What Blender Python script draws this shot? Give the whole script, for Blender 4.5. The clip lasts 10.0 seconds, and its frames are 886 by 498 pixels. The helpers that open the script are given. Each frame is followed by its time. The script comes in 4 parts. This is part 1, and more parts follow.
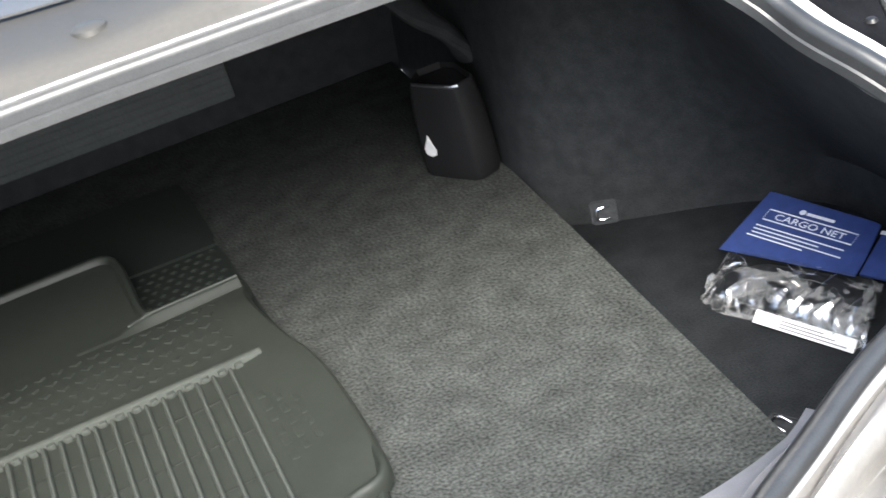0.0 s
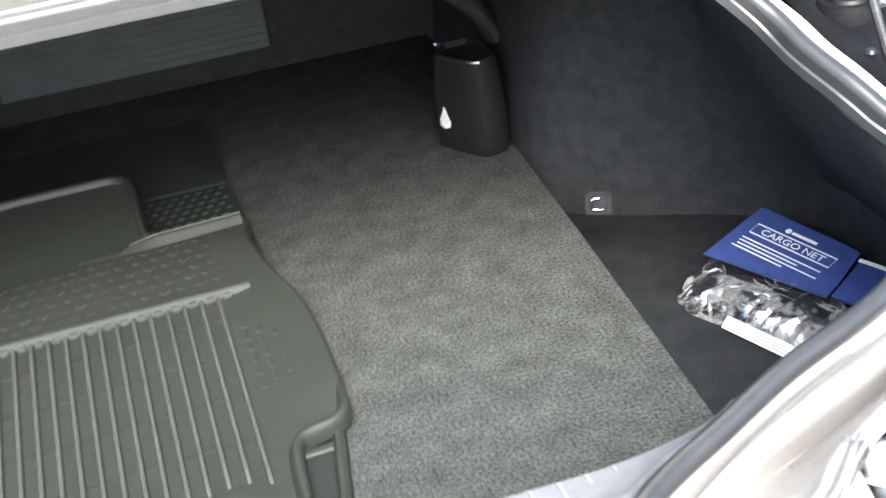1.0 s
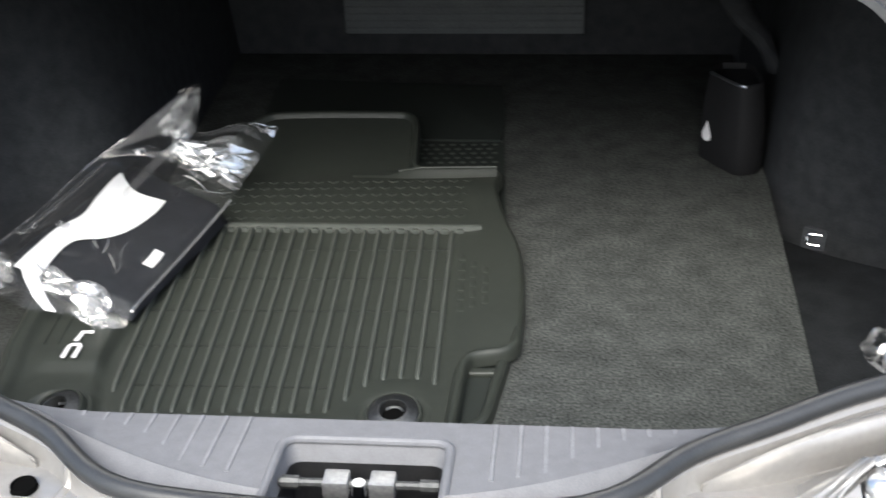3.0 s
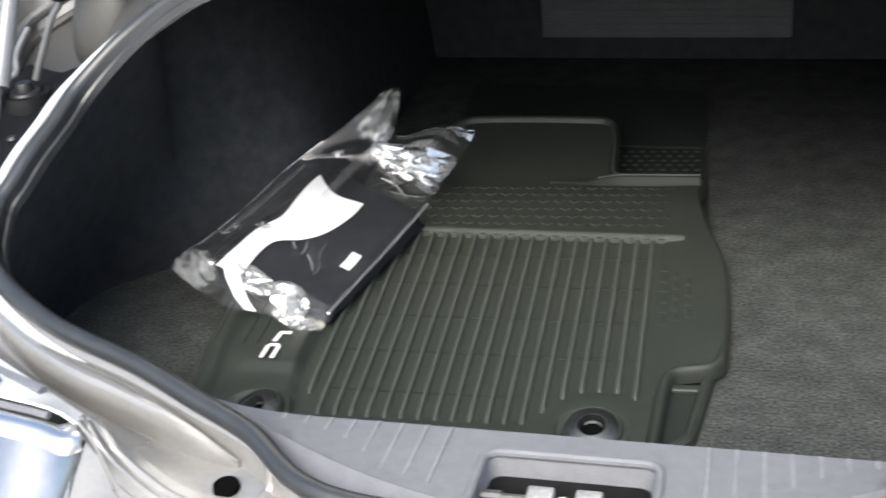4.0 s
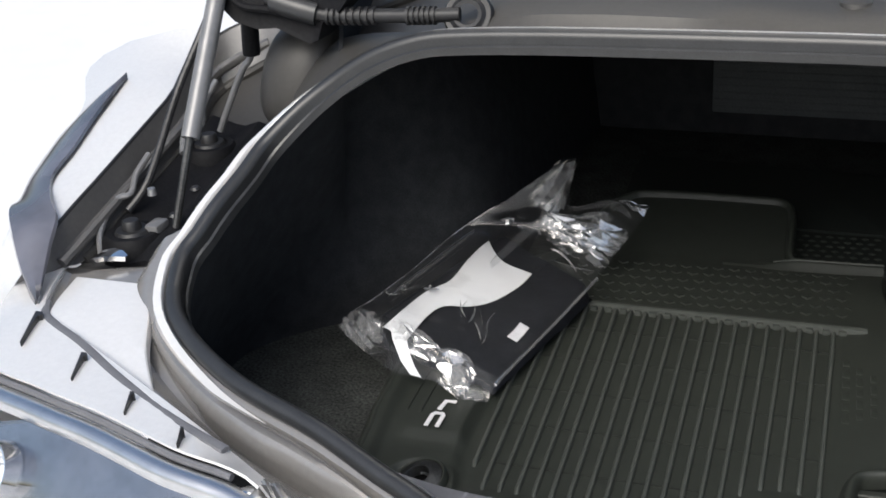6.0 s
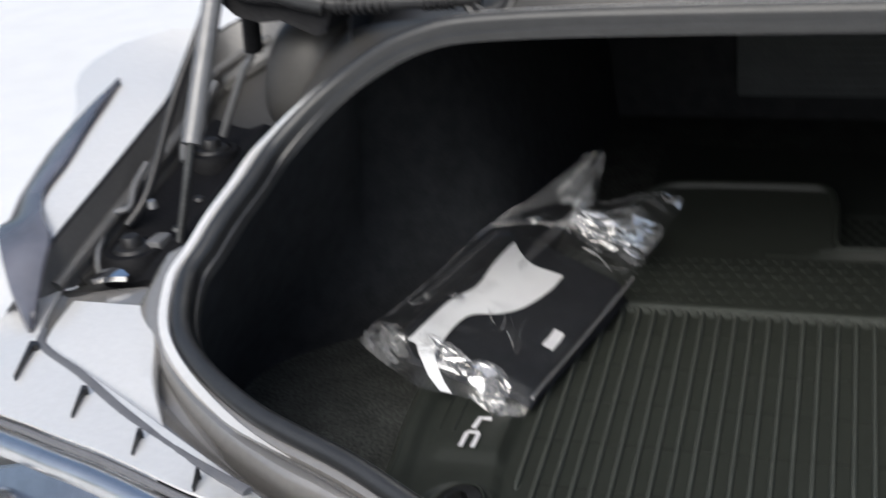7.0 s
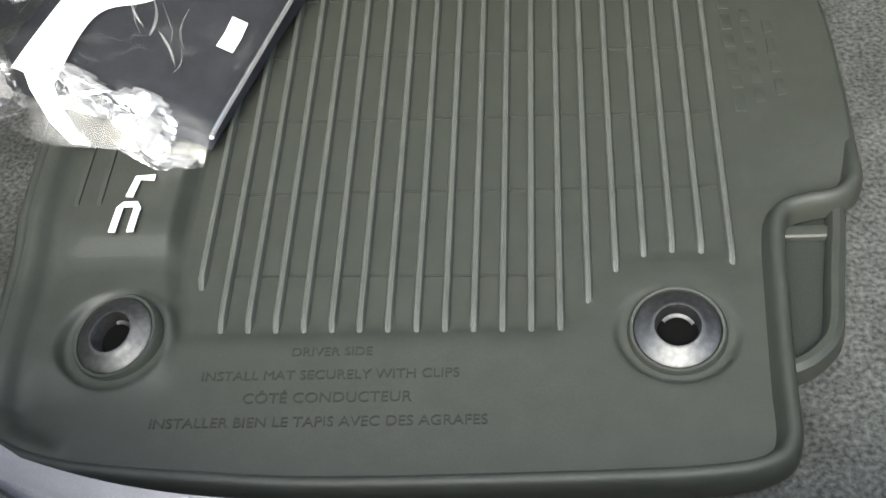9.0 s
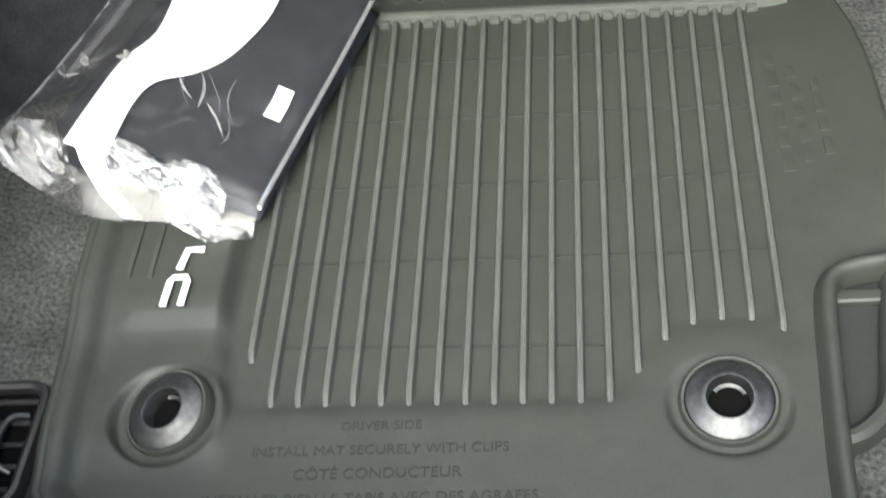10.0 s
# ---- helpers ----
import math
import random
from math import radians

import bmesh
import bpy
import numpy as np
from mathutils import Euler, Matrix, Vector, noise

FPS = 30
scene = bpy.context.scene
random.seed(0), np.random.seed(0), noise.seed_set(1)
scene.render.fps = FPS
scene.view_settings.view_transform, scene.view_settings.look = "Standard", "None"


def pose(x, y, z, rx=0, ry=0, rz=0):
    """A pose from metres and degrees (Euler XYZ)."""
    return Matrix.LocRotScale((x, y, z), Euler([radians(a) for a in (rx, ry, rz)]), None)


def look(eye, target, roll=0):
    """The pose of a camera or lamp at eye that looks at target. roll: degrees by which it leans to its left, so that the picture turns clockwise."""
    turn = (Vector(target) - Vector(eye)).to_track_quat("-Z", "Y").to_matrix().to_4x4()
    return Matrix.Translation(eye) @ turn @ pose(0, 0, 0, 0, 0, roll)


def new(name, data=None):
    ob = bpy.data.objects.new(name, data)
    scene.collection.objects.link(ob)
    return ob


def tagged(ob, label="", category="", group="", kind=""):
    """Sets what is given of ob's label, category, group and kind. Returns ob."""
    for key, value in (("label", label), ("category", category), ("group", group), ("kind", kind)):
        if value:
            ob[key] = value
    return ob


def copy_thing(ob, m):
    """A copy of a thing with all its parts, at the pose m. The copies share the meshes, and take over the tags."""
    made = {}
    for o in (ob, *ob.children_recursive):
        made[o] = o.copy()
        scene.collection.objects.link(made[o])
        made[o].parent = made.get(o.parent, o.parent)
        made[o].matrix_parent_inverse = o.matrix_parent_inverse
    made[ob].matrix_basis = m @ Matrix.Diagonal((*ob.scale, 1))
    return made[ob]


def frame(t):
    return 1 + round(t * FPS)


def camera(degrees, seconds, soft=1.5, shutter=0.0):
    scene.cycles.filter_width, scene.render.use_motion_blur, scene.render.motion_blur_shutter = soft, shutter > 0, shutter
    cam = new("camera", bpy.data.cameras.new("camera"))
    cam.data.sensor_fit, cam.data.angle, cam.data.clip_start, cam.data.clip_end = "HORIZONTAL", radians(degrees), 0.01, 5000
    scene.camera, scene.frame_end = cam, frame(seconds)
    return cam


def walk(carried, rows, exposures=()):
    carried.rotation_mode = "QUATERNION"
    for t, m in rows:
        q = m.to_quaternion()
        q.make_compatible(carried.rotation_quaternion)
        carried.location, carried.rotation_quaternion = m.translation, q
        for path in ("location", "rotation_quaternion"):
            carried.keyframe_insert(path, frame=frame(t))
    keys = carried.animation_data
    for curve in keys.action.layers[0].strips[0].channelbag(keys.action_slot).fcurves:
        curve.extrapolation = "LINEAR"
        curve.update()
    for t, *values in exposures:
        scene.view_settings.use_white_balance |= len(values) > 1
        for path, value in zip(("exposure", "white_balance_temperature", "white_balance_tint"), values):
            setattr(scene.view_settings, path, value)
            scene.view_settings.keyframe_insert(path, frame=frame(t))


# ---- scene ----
cam = camera(40.0, 10.0, 1.5, 0.5)
PATH = [
    (0, (0.1447, -0.7022, 0.6717), (0.5579, 0.7159, -0.1698), -16.11),
    (0.5, (0.1388, -0.6769, 0.6731), (0.6096, 0.6960, -0.2120), -13.43),
    (1, (0.1614, -0.7664, 0.6681), (0.5318, 0.6597, -0.1799), -8.49),
    (1.5, (0.1942, -0.8594, 0.6795), (0.4852, 0.5826, -0.1725), -5.40),
    (2, (0.1833, -0.9190, 0.6827), (0.4101, 0.5312, -0.1749), -2.21),
    (3.3, (0.2815, -0.9450, 0.7108), (0.1041, 0.5410, -0.0955), -3.21),
    (3.5, (0.2736, -0.9306, 0.7025), (0.0512, 0.5513, -0.1004), -3.94),
    (4, (0.2428, -0.9175, 0.6944), (-0.0910, 0.5476, -0.1007), -5.10),
    (4.5, (0.2185, -0.9085, 0.6897), (-0.2029, 0.5251, -0.1209), -5.61),
    (5, (0.2003, -0.9036, 0.6974), (-0.2589, 0.5181, -0.1137), -5.21),
    (5.5, (0.1941, -0.9041, 0.7114), (-0.2864, 0.5346, -0.0562), -4.88),
    (6.8, (0.1400, -0.8497, 0.6707), (-0.3800, 0.6233, -0.0002), -3.11),
    (7, (0.1273, -0.8213, 0.6661), (-0.3726, 0.6387, -0.0471), -6.36),
    (7.5, (0.0887, -0.7400, 0.6514), (-0.1983, 0.6967, -0.2110), -7.12),
    (8, (0.0716, -0.5987, 0.6184), (-0.1192, 0.7274, -0.4281), -6.54),
    (8.5, (0.0852, -0.4794, 0.5813), (-0.0735, 0.7398, -0.5927), -7.67),
    (9, (0.0882, -0.4400, 0.5621), (-0.0583, 0.7039, -0.6870), -6.96),
    (9.5, (0.0786, -0.4275, 0.5615), (-0.0841, 0.7205, -0.6817), -7.30),
    (10, (0.0915, -0.4202, 0.5801), (-0.1245, 0.7469, -0.6369), -10.23),
]
walk(cam, [(t, look(eye, target, roll)) for t, eye, target, roll in PATH],
     [(0.0, 2.67, 6030, 5), (0.5, 3.0, 6030, 5), (1.0, 3.05, 6030, 5), (1.5, 2.7, 6000, 5), (2.0, 1.9, 5950, 5), (3.5, 1.95, 6030, 5), (4.5, 1.67, 6030, 6), (5.5, 1.0, 6050, 7), (7.0, 0.68, 6000, 7), (7.5, 0.62, 5950, 5), (8.0, 1.4, 6080, 4), (8.5, 2.04, 6130, 5), (9.0, 2.6, 6130, 4), (10.0, 2.8, 6130, 4)])

# ---- light ----
world = bpy.data.worlds.new("sky")
scene.world = world
world.use_nodes = True
wn = world.node_tree.nodes
wl = world.node_tree.links
sky = wn.new("ShaderNodeTexSky")
sky.sky_type = "NISHITA"
sky.sun_disc = False
sky.sun_elevation = radians(49)
sky.sun_rotation = radians(188)
sky.dust_density = 5.0
sky.ozone_density = 0.3
wn["Background"].inputs[1].default_value = 0.095
wl.new(sky.outputs[0], wn["Background"].inputs[0])
sun = new("sun", bpy.data.lights.new("sun", "SUN"))
sun.data.energy = 1.0
sun.data.angle = radians(42)
sun.data.color = (1.0, 0.96, 0.9)
sun.matrix_world = look((-0.6, -4.1, 4.77), (0, 0, 0))

# ---- materials ----


def material(name, color, rough=0.6, metal=0.0, spec=0.5, coat=0.0):
    m = bpy.data.materials.new(name)
    m.use_nodes = True
    b = m.node_tree.nodes["Principled BSDF"]
    b.inputs["Base Color"].default_value = (*color, 1)
    b.inputs["Roughness"].default_value = rough
    b.inputs["Metallic"].default_value = metal
    b.inputs["Specular IOR Level"].default_value = spec
    b.inputs["Coat Weight"].default_value = coat
    b.inputs["Coat Roughness"].default_value = 0.04
    return m


def speckle(m, scale, dark, light, detail=4.0, bump=0.0, dist=0.001, bump_scale=None, lo=0.35, hi=0.65, wear=0.0, blotch=0.0):
    """Colour variation at two scales and a fine relief."""
    nt = m.node_tree
    b = nt.nodes["Principled BSDF"]
    tc = nt.nodes.new("ShaderNodeTexCoord")
    n1 = nt.nodes.new("ShaderNodeTexNoise")
    n1.inputs["Scale"].default_value = scale
    n1.inputs["Detail"].default_value = detail
    nt.links.new(tc.outputs["Object"], n1.inputs["Vector"])
    ramp = nt.nodes.new("ShaderNodeValToRGB")
    ramp.color_ramp.elements[0].position = lo
    ramp.color_ramp.elements[1].position = hi
    ramp.color_ramp.elements[0].color = (*dark, 1)
    ramp.color_ramp.elements[1].color = (*light, 1)
    nt.links.new(n1.outputs["Fac"], ramp.inputs["Fac"])
    out = ramp.outputs["Color"]
    if wear:
        n2 = nt.nodes.new("ShaderNodeTexNoise")
        n2.inputs["Scale"].default_value = blotch or scale / 14
        n2.inputs["Detail"].default_value = 5
        nt.links.new(tc.outputs["Object"], n2.inputs["Vector"])
        mr = nt.nodes.new("ShaderNodeMapRange")
        mr.inputs["From Min"].default_value = 0.3
        mr.inputs["From Max"].default_value = 0.7
        mr.inputs["To Min"].default_value = 1 - wear
        mr.inputs["To Max"].default_value = 1 + wear
        nt.links.new(n2.outputs["Fac"], mr.inputs["Value"])
        mul = nt.nodes.new("ShaderNodeVectorMath")
        mul.operation = "SCALE"
        nt.links.new(out, mul.inputs[0])
        nt.links.new(mr.outputs["Result"], mul.inputs["Scale"])
        out = mul.outputs["Vector"]
    nt.links.new(out, b.inputs["Base Color"])
    if bump:
        n3 = nt.nodes.new("ShaderNodeTexNoise")
        n3.inputs["Scale"].default_value = bump_scale or scale
        n3.inputs["Detail"].default_value = 3
        nt.links.new(tc.outputs["Object"], n3.inputs["Vector"])
        bp = nt.nodes.new("ShaderNodeBump")
        bp.inputs["Strength"].default_value = bump
        bp.inputs["Distance"].default_value = dist
        nt.links.new(n3.outputs["Fac"], bp.inputs["Height"])
        nt.links.new(bp.outputs["Normal"], b.inputs["Normal"])
    return m


CARPET = speckle(material("carpet", (0.06, 0.06, 0.056), 0.95, spec=0.05), 310, (0.026, 0.0275, 0.0261), (0.081, 0.0857, 0.0808),
                 detail=9.0, bump=0.0, lo=0.34, hi=0.70, wear=0.24, blotch=28)
POCKET = speckle(material("pocket_felt", (0.012, 0.012, 0.013), 0.95, spec=0.08), 500, (0.014, 0.0152, 0.0168), (0.023, 0.0247, 0.0275), bump=0.3, dist=0.001, wear=0.2)
LINER = speckle(material("liner", (0.03, 0.031, 0.034), 0.9, spec=0.15), 700, (0.025, 0.0262, 0.0285), (0.036, 0.038, 0.0414), bump=0.35, dist=0.001, bump_scale=900, wear=0.2)
PANEL = speckle(material("panel", (0.12, 0.128, 0.132), 0.7, spec=0.25), 300, (0.088, 0.094, 0.098), (0.112, 0.119, 0.123), wear=0.1)
RUBBER = speckle(material("rubber", (0.052, 0.055, 0.048), 0.5, spec=0.42), 900, (0.0236, 0.0268, 0.0222), (0.0300, 0.0337, 0.0282), bump=0.25, dist=0.0006, bump_scale=1500, wear=0.1)
# paler copy of the mat rubber, for the light that rib tops catch
RIB = speckle(material("lit_rubber", (0.085, 0.09, 0.08), 0.48, spec=0.32), 700, (0.058, 0.0635, 0.056), (0.067, 0.073, 0.0645), wear=0.1)
PRINT = material("moulded_text", (0.024, 0.026, 0.023), 0.7, spec=0.2)
TOE = speckle(material("dark_rubber", (0.02, 0.021, 0.02), 0.8, spec=0.2), 700, (0.0152, 0.0182, 0.0162), (0.0212, 0.0252, 0.0222), bump=0.2, dist=0.0005)
SEAL = speckle(material("seal_rubber", (0.04, 0.041, 0.043), 0.34, spec=0.6), 800, (0.020, 0.0207, 0.0215), (0.029, 0.030, 0.0315), wear=0.15)
# sill plate's plastic made paler, to show its ribs catching light
LIT_RIB = speckle(material("lit_rib_plastic", (0.24, 0.24, 0.255), 0.5, spec=0.4), 900, (0.165, 0.166, 0.176), (0.205, 0.206, 0.218), wear=0.15)
SCUFF = speckle(material("scuff_plastic", (0.16, 0.16, 0.17), 0.5, spec=0.4), 1200, (0.13, 0.131, 0.14), (0.16, 0.161, 0.172), bump=0.2, dist=0.0004, wear=0.08)
PAINT = speckle(material("paint", (0.78, 0.77, 0.755), 0.34, metal=0.2, coat=1.0), 2500, (0.75, 0.74, 0.725), (0.81, 0.80, 0.785), wear=0.03)
# the body paint again, darkened for the shade on the jambs
PAINT_SHADE = speckle(material("shaded_jamb_paint", (0.31, 0.298, 0.283), 0.26, metal=0.45, coat=0.5), 2500, (0.296, 0.284, 0.269), (0.324, 0.312, 0.297), wear=0.05)
# body paint darkened further: the hinge well's shade is in this colour
PAINT_WELL_SHADE = speckle(material("shaded_well_paint", (0.15, 0.147, 0.144), 0.34, metal=0.5), 2500, (0.14, 0.137, 0.134), (0.16, 0.157, 0.154), wear=0.06)
# darkest copy of the body paint, with the lid's shade put into it
PAINT_DEEP_SHADE = speckle(material("deep_shade_paint", (0.075, 0.072, 0.068), 0.5, metal=0.3), 2500, (0.058, 0.0555, 0.052), (0.068, 0.0655, 0.062), wear=0.06)
CHROME = material("chrome", (0.85, 0.86, 0.88), 0.08, metal=1.0)
SATIN = speckle(material("satin_metal", (0.7, 0.7, 0.7), 0.28, metal=1.0), 60, (0.66, 0.655, 0.65), (0.74, 0.735, 0.73), wear=0.05)
STEEL = speckle(material("steel", (0.55, 0.55, 0.56), 0.3, metal=1.0), 400, (0.48, 0.48, 0.49), (0.62, 0.62, 0.63), wear=0.1)
RING = speckle(material("dull_steel", (0.2, 0.2, 0.2), 0.55, metal=1.0), 300, (0.085, 0.087, 0.088), (0.12, 0.122, 0.122), wear=0.25)
ZINC = speckle(material("zinc", (0.5, 0.5, 0.5), 0.45, metal=0.8), 300, (0.30, 0.30, 0.305), (0.40, 0.40, 0.40), wear=0.1)
HINGE = speckle(material("hinge_black", (0.008, 0.008, 0.009), 0.6, spec=0.12), 300, (0.006, 0.006, 0.007), (0.011, 0.011, 0.012), wear=0.3)
STRUT = speckle(material("strut_paint", (0.2, 0.2, 0.203), 0.35, metal=0.3), 90, (0.185, 0.185, 0.188), (0.215, 0.215, 0.218), wear=0.05)
BLACK = speckle(material("black_plastic", (0.015, 0.015, 0.016), 0.45), 500, (0.012, 0.012, 0.013), (0.02, 0.02, 0.021), wear=0.2)
BLACK_METAL = speckle(material("black_metal", (0.03, 0.03, 0.032), 0.38, metal=0.3), 300, (0.022, 0.022, 0.024), (0.04, 0.04, 0.042), wear=0.25)
CASE = speckle(material("case_vinyl", (0.012, 0.012, 0.013), 0.66, spec=0.18), 700, (0.009, 0.009, 0.01), (0.016, 0.016, 0.017), bump=0.2, dist=0.0006)
VOID = material("unlit_black", (0.004, 0.004, 0.004), 0.95, spec=0.0)
POUCH = speckle(material("pouch", (0.010, 0.011, 0.015), 0.55, spec=0.3), 900, (0.007, 0.008, 0.011), (0.013, 0.014, 0.018), bump=0.3, dist=0.0008, wear=0.3)
TAG = speckle(material("white_tag", (0.88, 0.88, 0.89), 0.45), 60, (0.86, 0.86, 0.87), (0.9, 0.9, 0.91))
WHITE = speckle(material("white_card", (0.8, 0.79, 0.8), 0.55), 60, (0.76, 0.75, 0.765), (0.83, 0.82, 0.83))
BLUE = speckle(material("blue_card", (0.035, 0.058, 0.19), 0.4), 80, (0.032, 0.053, 0.175), (0.04, 0.064, 0.21))
INK = material("white_ink", (0.75, 0.78, 0.85), 0.6)
DARK_INK = material("grey_ink", (0.15, 0.15, 0.16), 0.6)
GROUND = speckle(material("concrete", (0.58, 0.57, 0.55), 0.85), 6, (0.79, 0.785, 0.775), (0.82, 0.815, 0.805), bump=0.3, dist=0.003, bump_scale=60, wear=0.04)


def film_material(name, base, rough, haze):
    m = bpy.data.materials.new(name)
    m.use_nodes = True
    nt = m.node_tree
    for n in list(nt.nodes):
        nt.nodes.remove(n)
    out = nt.nodes.new("ShaderNodeOutputMaterial")
    tr = nt.nodes.new("ShaderNodeBsdfTransparent")
    tr.inputs["Color"].default_value = (0.97, 0.975, 0.98, 1)
    gl = nt.nodes.new("ShaderNodeBsdfGlossy")
    gl.inputs["Roughness"].default_value = rough
    fr = nt.nodes.new("ShaderNodeLayerWeight")
    fr.inputs["Blend"].default_value = 0.5
    mx = nt.nodes.new("ShaderNodeMixShader")
    power = nt.nodes.new("ShaderNodeMath")
    power.operation = "POWER"
    power.inputs[1].default_value = 3.0
    mul = nt.nodes.new("ShaderNodeMath")
    mul.operation = "MULTIPLY_ADD"
    mul.inputs[1].default_value = 0.85
    mul.inputs[2].default_value = base
    nt.links.new(fr.outputs["Facing"], power.inputs[0])
    nt.links.new(power.outputs[0], mul.inputs[0])
    nt.links.new(mul.outputs[0], mx.inputs["Fac"])
    hz = nt.nodes.new("ShaderNodeBsdfDiffuse")
    hz.inputs["Color"].default_value = (0.85, 0.86, 0.88, 1)
    soft = nt.nodes.new("ShaderNodeMixShader")
    soft.inputs["Fac"].default_value = haze
    nt.links.new(tr.outputs[0], soft.inputs[1])
    nt.links.new(hz.outputs[0], soft.inputs[2])
    nt.links.new(soft.outputs[0], mx.inputs[1])
    nt.links.new(gl.outputs[0], mx.inputs[2])
    nt.links.new(mx.outputs[0], out.inputs["Surface"])
    return m


def crumpled_material(name, patch, lo, hi, haze, gloss, rough=0.16):
    """Clear film with cloudy, finely creased patches, their white haze put in for glints."""
    m = film_material(name, gloss[0], rough, haze[0])
    nt = m.node_tree
    tc = nt.nodes.new("ShaderNodeTexCoord")
    clouds = nt.nodes.new("ShaderNodeTexNoise")
    clouds.inputs["Scale"].default_value = patch
    clouds.inputs["Detail"].default_value = 3
    clouds.inputs["Distortion"].default_value = 0.8
    pull = nt.nodes.new("ShaderNodeMapping")  # the film is pulled, so that its folds run in streaks
    pull.inputs["Rotation"].default_value = (0, 0, math.radians(35))
    pull.inputs["Scale"].default_value = (0.75, 1.35, 1.0)
    nt.links.new(tc.outputs["Object"], pull.inputs["Vector"])
    nt.links.new(pull.outputs["Vector"], clouds.inputs["Vector"])
    fine = nt.nodes.new("ShaderNodeTexVoronoi")
    fine.feature = "DISTANCE_TO_EDGE"
    fine.inputs["Scale"].default_value = 110
    warp = nt.nodes.new("ShaderNodeTexNoise")
    warp.inputs["Scale"].default_value = 60
    add = nt.nodes.new("ShaderNodeVectorMath")
    add.operation = "MULTIPLY_ADD"
    add.inputs[1].default_value = (0.03, 0.03, 0.03)
    nt.links.new(tc.outputs["Object"], warp.inputs["Vector"])
    nt.links.new(warp.outputs["Color"], add.inputs[0])
    nt.links.new(pull.outputs["Vector"], add.inputs[2])
    nt.links.new(add.outputs["Vector"], fine.inputs["Vector"])
    # sharp creases: white haze for glinting folds, in lines broken by the clouds
    folds = nt.nodes.new("ShaderNodeTexVoronoi")
    folds.feature = "DISTANCE_TO_EDGE"
    folds.inputs["Scale"].default_value = 30
    nt.links.new(add.outputs["Vector"], folds.inputs["Vector"])
    line = nt.nodes.new("ShaderNodeMapRange")
    for key, value in (("From Min", 0.0), ("From Max", 0.05), ("To Min", (hi - lo) * 0.9), ("To Max", 0.0)):
        line.inputs[key].default_value = value
    nt.links.new(folds.outputs["Distance"], line.inputs["Value"])
    cloud = nt.nodes.new("ShaderNodeMath")
    cloud.operation = "ADD"
    nt.links.new(clouds.outputs["Fac"], cloud.inputs[0])
    nt.links.new(line.outputs["Result"], cloud.inputs[1])
    bump = nt.nodes.new("ShaderNodeBump")
    bump.inputs["Strength"].default_value = 0.3
    bump.inputs["Distance"].default_value = 0.02
    nt.links.new(fine.outputs["Distance"], bump.inputs["Height"])
    for node in nt.nodes:
        if node.bl_idname in ("ShaderNodeBsdfGlossy", "ShaderNodeBsdfDiffuse"):
            nt.links.new(bump.outputs["Normal"], node.inputs["Normal"])
    for node in list(nt.nodes):
        if node.bl_idname == "ShaderNodeMixShader" and not node.inputs["Fac"].is_linked:
            mr = nt.nodes.new("ShaderNodeMapRange")
            for key, value in (("From Min", lo), ("From Max", hi), ("To Min", haze[0]), ("To Max", haze[1])):
                mr.inputs[key].default_value = value
            nt.links.new(cloud.outputs[0], mr.inputs["Value"])
            nt.links.new(mr.outputs["Result"], node.inputs["Fac"])
        if node.bl_idname == "ShaderNodeMath" and node.operation == "MULTIPLY_ADD":
            mr = nt.nodes.new("ShaderNodeMapRange")
            for key, value in (("From Min", lo), ("From Max", hi), ("To Min", gloss[0]), ("To Max", gloss[1])):
                mr.inputs[key].default_value = value
            nt.links.new(cloud.outputs[0], mr.inputs["Value"])
            nt.links.new(mr.outputs["Result"], node.inputs[2])
    return m


LAMP_GREY = speckle(material("lamp_housing", (0.42, 0.42, 0.43), 0.32, metal=0.9), 40, (0.14, 0.145, 0.16), (0.30, 0.305, 0.32), wear=0.2)
FILM = crumpled_material("clear_film", 20, 0.60, 0.74, (0.014, 0.05), (0.030, 0.09), 0.12)
HEM = film_material("welded_hem", 0.55, 0.15, 0.3)
CRINKLE = crumpled_material("crinkled_film", 50, 0.44, 0.58, (0.03, 0.22), (0.05, 0.24), 0.16)
# the diffuse white mixed in here stands for sky glints on folds
CREASE = film_material("creased_film", 0.48, 0.12, 0.33)
SOFT_FOLD = film_material("doubled_film", 0.04, 0.3, 0.05)
LENS = film_material("lamp_lens", 0.28, 0.03, 0.0)
# broad pale patches in the colour stand for reflections on the lens
SMOKE = speckle(material("smoked_lens", (0.1, 0.1, 0.12), 0.06, spec=0.6, coat=0.5), 9, (0.07, 0.071, 0.084), (0.17, 0.17, 0.20), lo=0.38, hi=0.66, wear=0.05)
NET_FILM = crumpled_material("net_bag_film", 22, 0.54, 0.64, (0.01, 0.35), (0.10, 0.55), 0.09)

# ---- mesh tools ----
from mathutils.bvhtree import BVHTree
from mathutils.geometry import delaunay_2d_cdt

CAR = pose(0.164, -0.289, 0, 0, 0, -3.1)


def bm_object(name, bm, mat, smooth=True, sharp=35):
    bmesh.ops.recalc_face_normals(bm, faces=bm.faces)
    me = bpy.data.meshes.new(name)
    bm.to_mesh(me)
    bm.free()
    me.materials.append(mat)
    if smooth:
        me.shade_smooth()
        me.set_sharp_from_angle(angle=radians(sharp))
    return new(name, me)


def thing(name, label, category, m=None, group="", kind=""):
    ob = new(name)
    ob.matrix_world = m or Matrix()
    return tagged(ob, label, category, group, kind)


def part(name, bm, mat, parent, label="", m=None, smooth=True, sharp=35):
    ob = bm_object(name, bm, mat, smooth, sharp)
    ob.parent = parent
    if m is not None:
        ob.matrix_basis = m
    return tagged(ob, label)


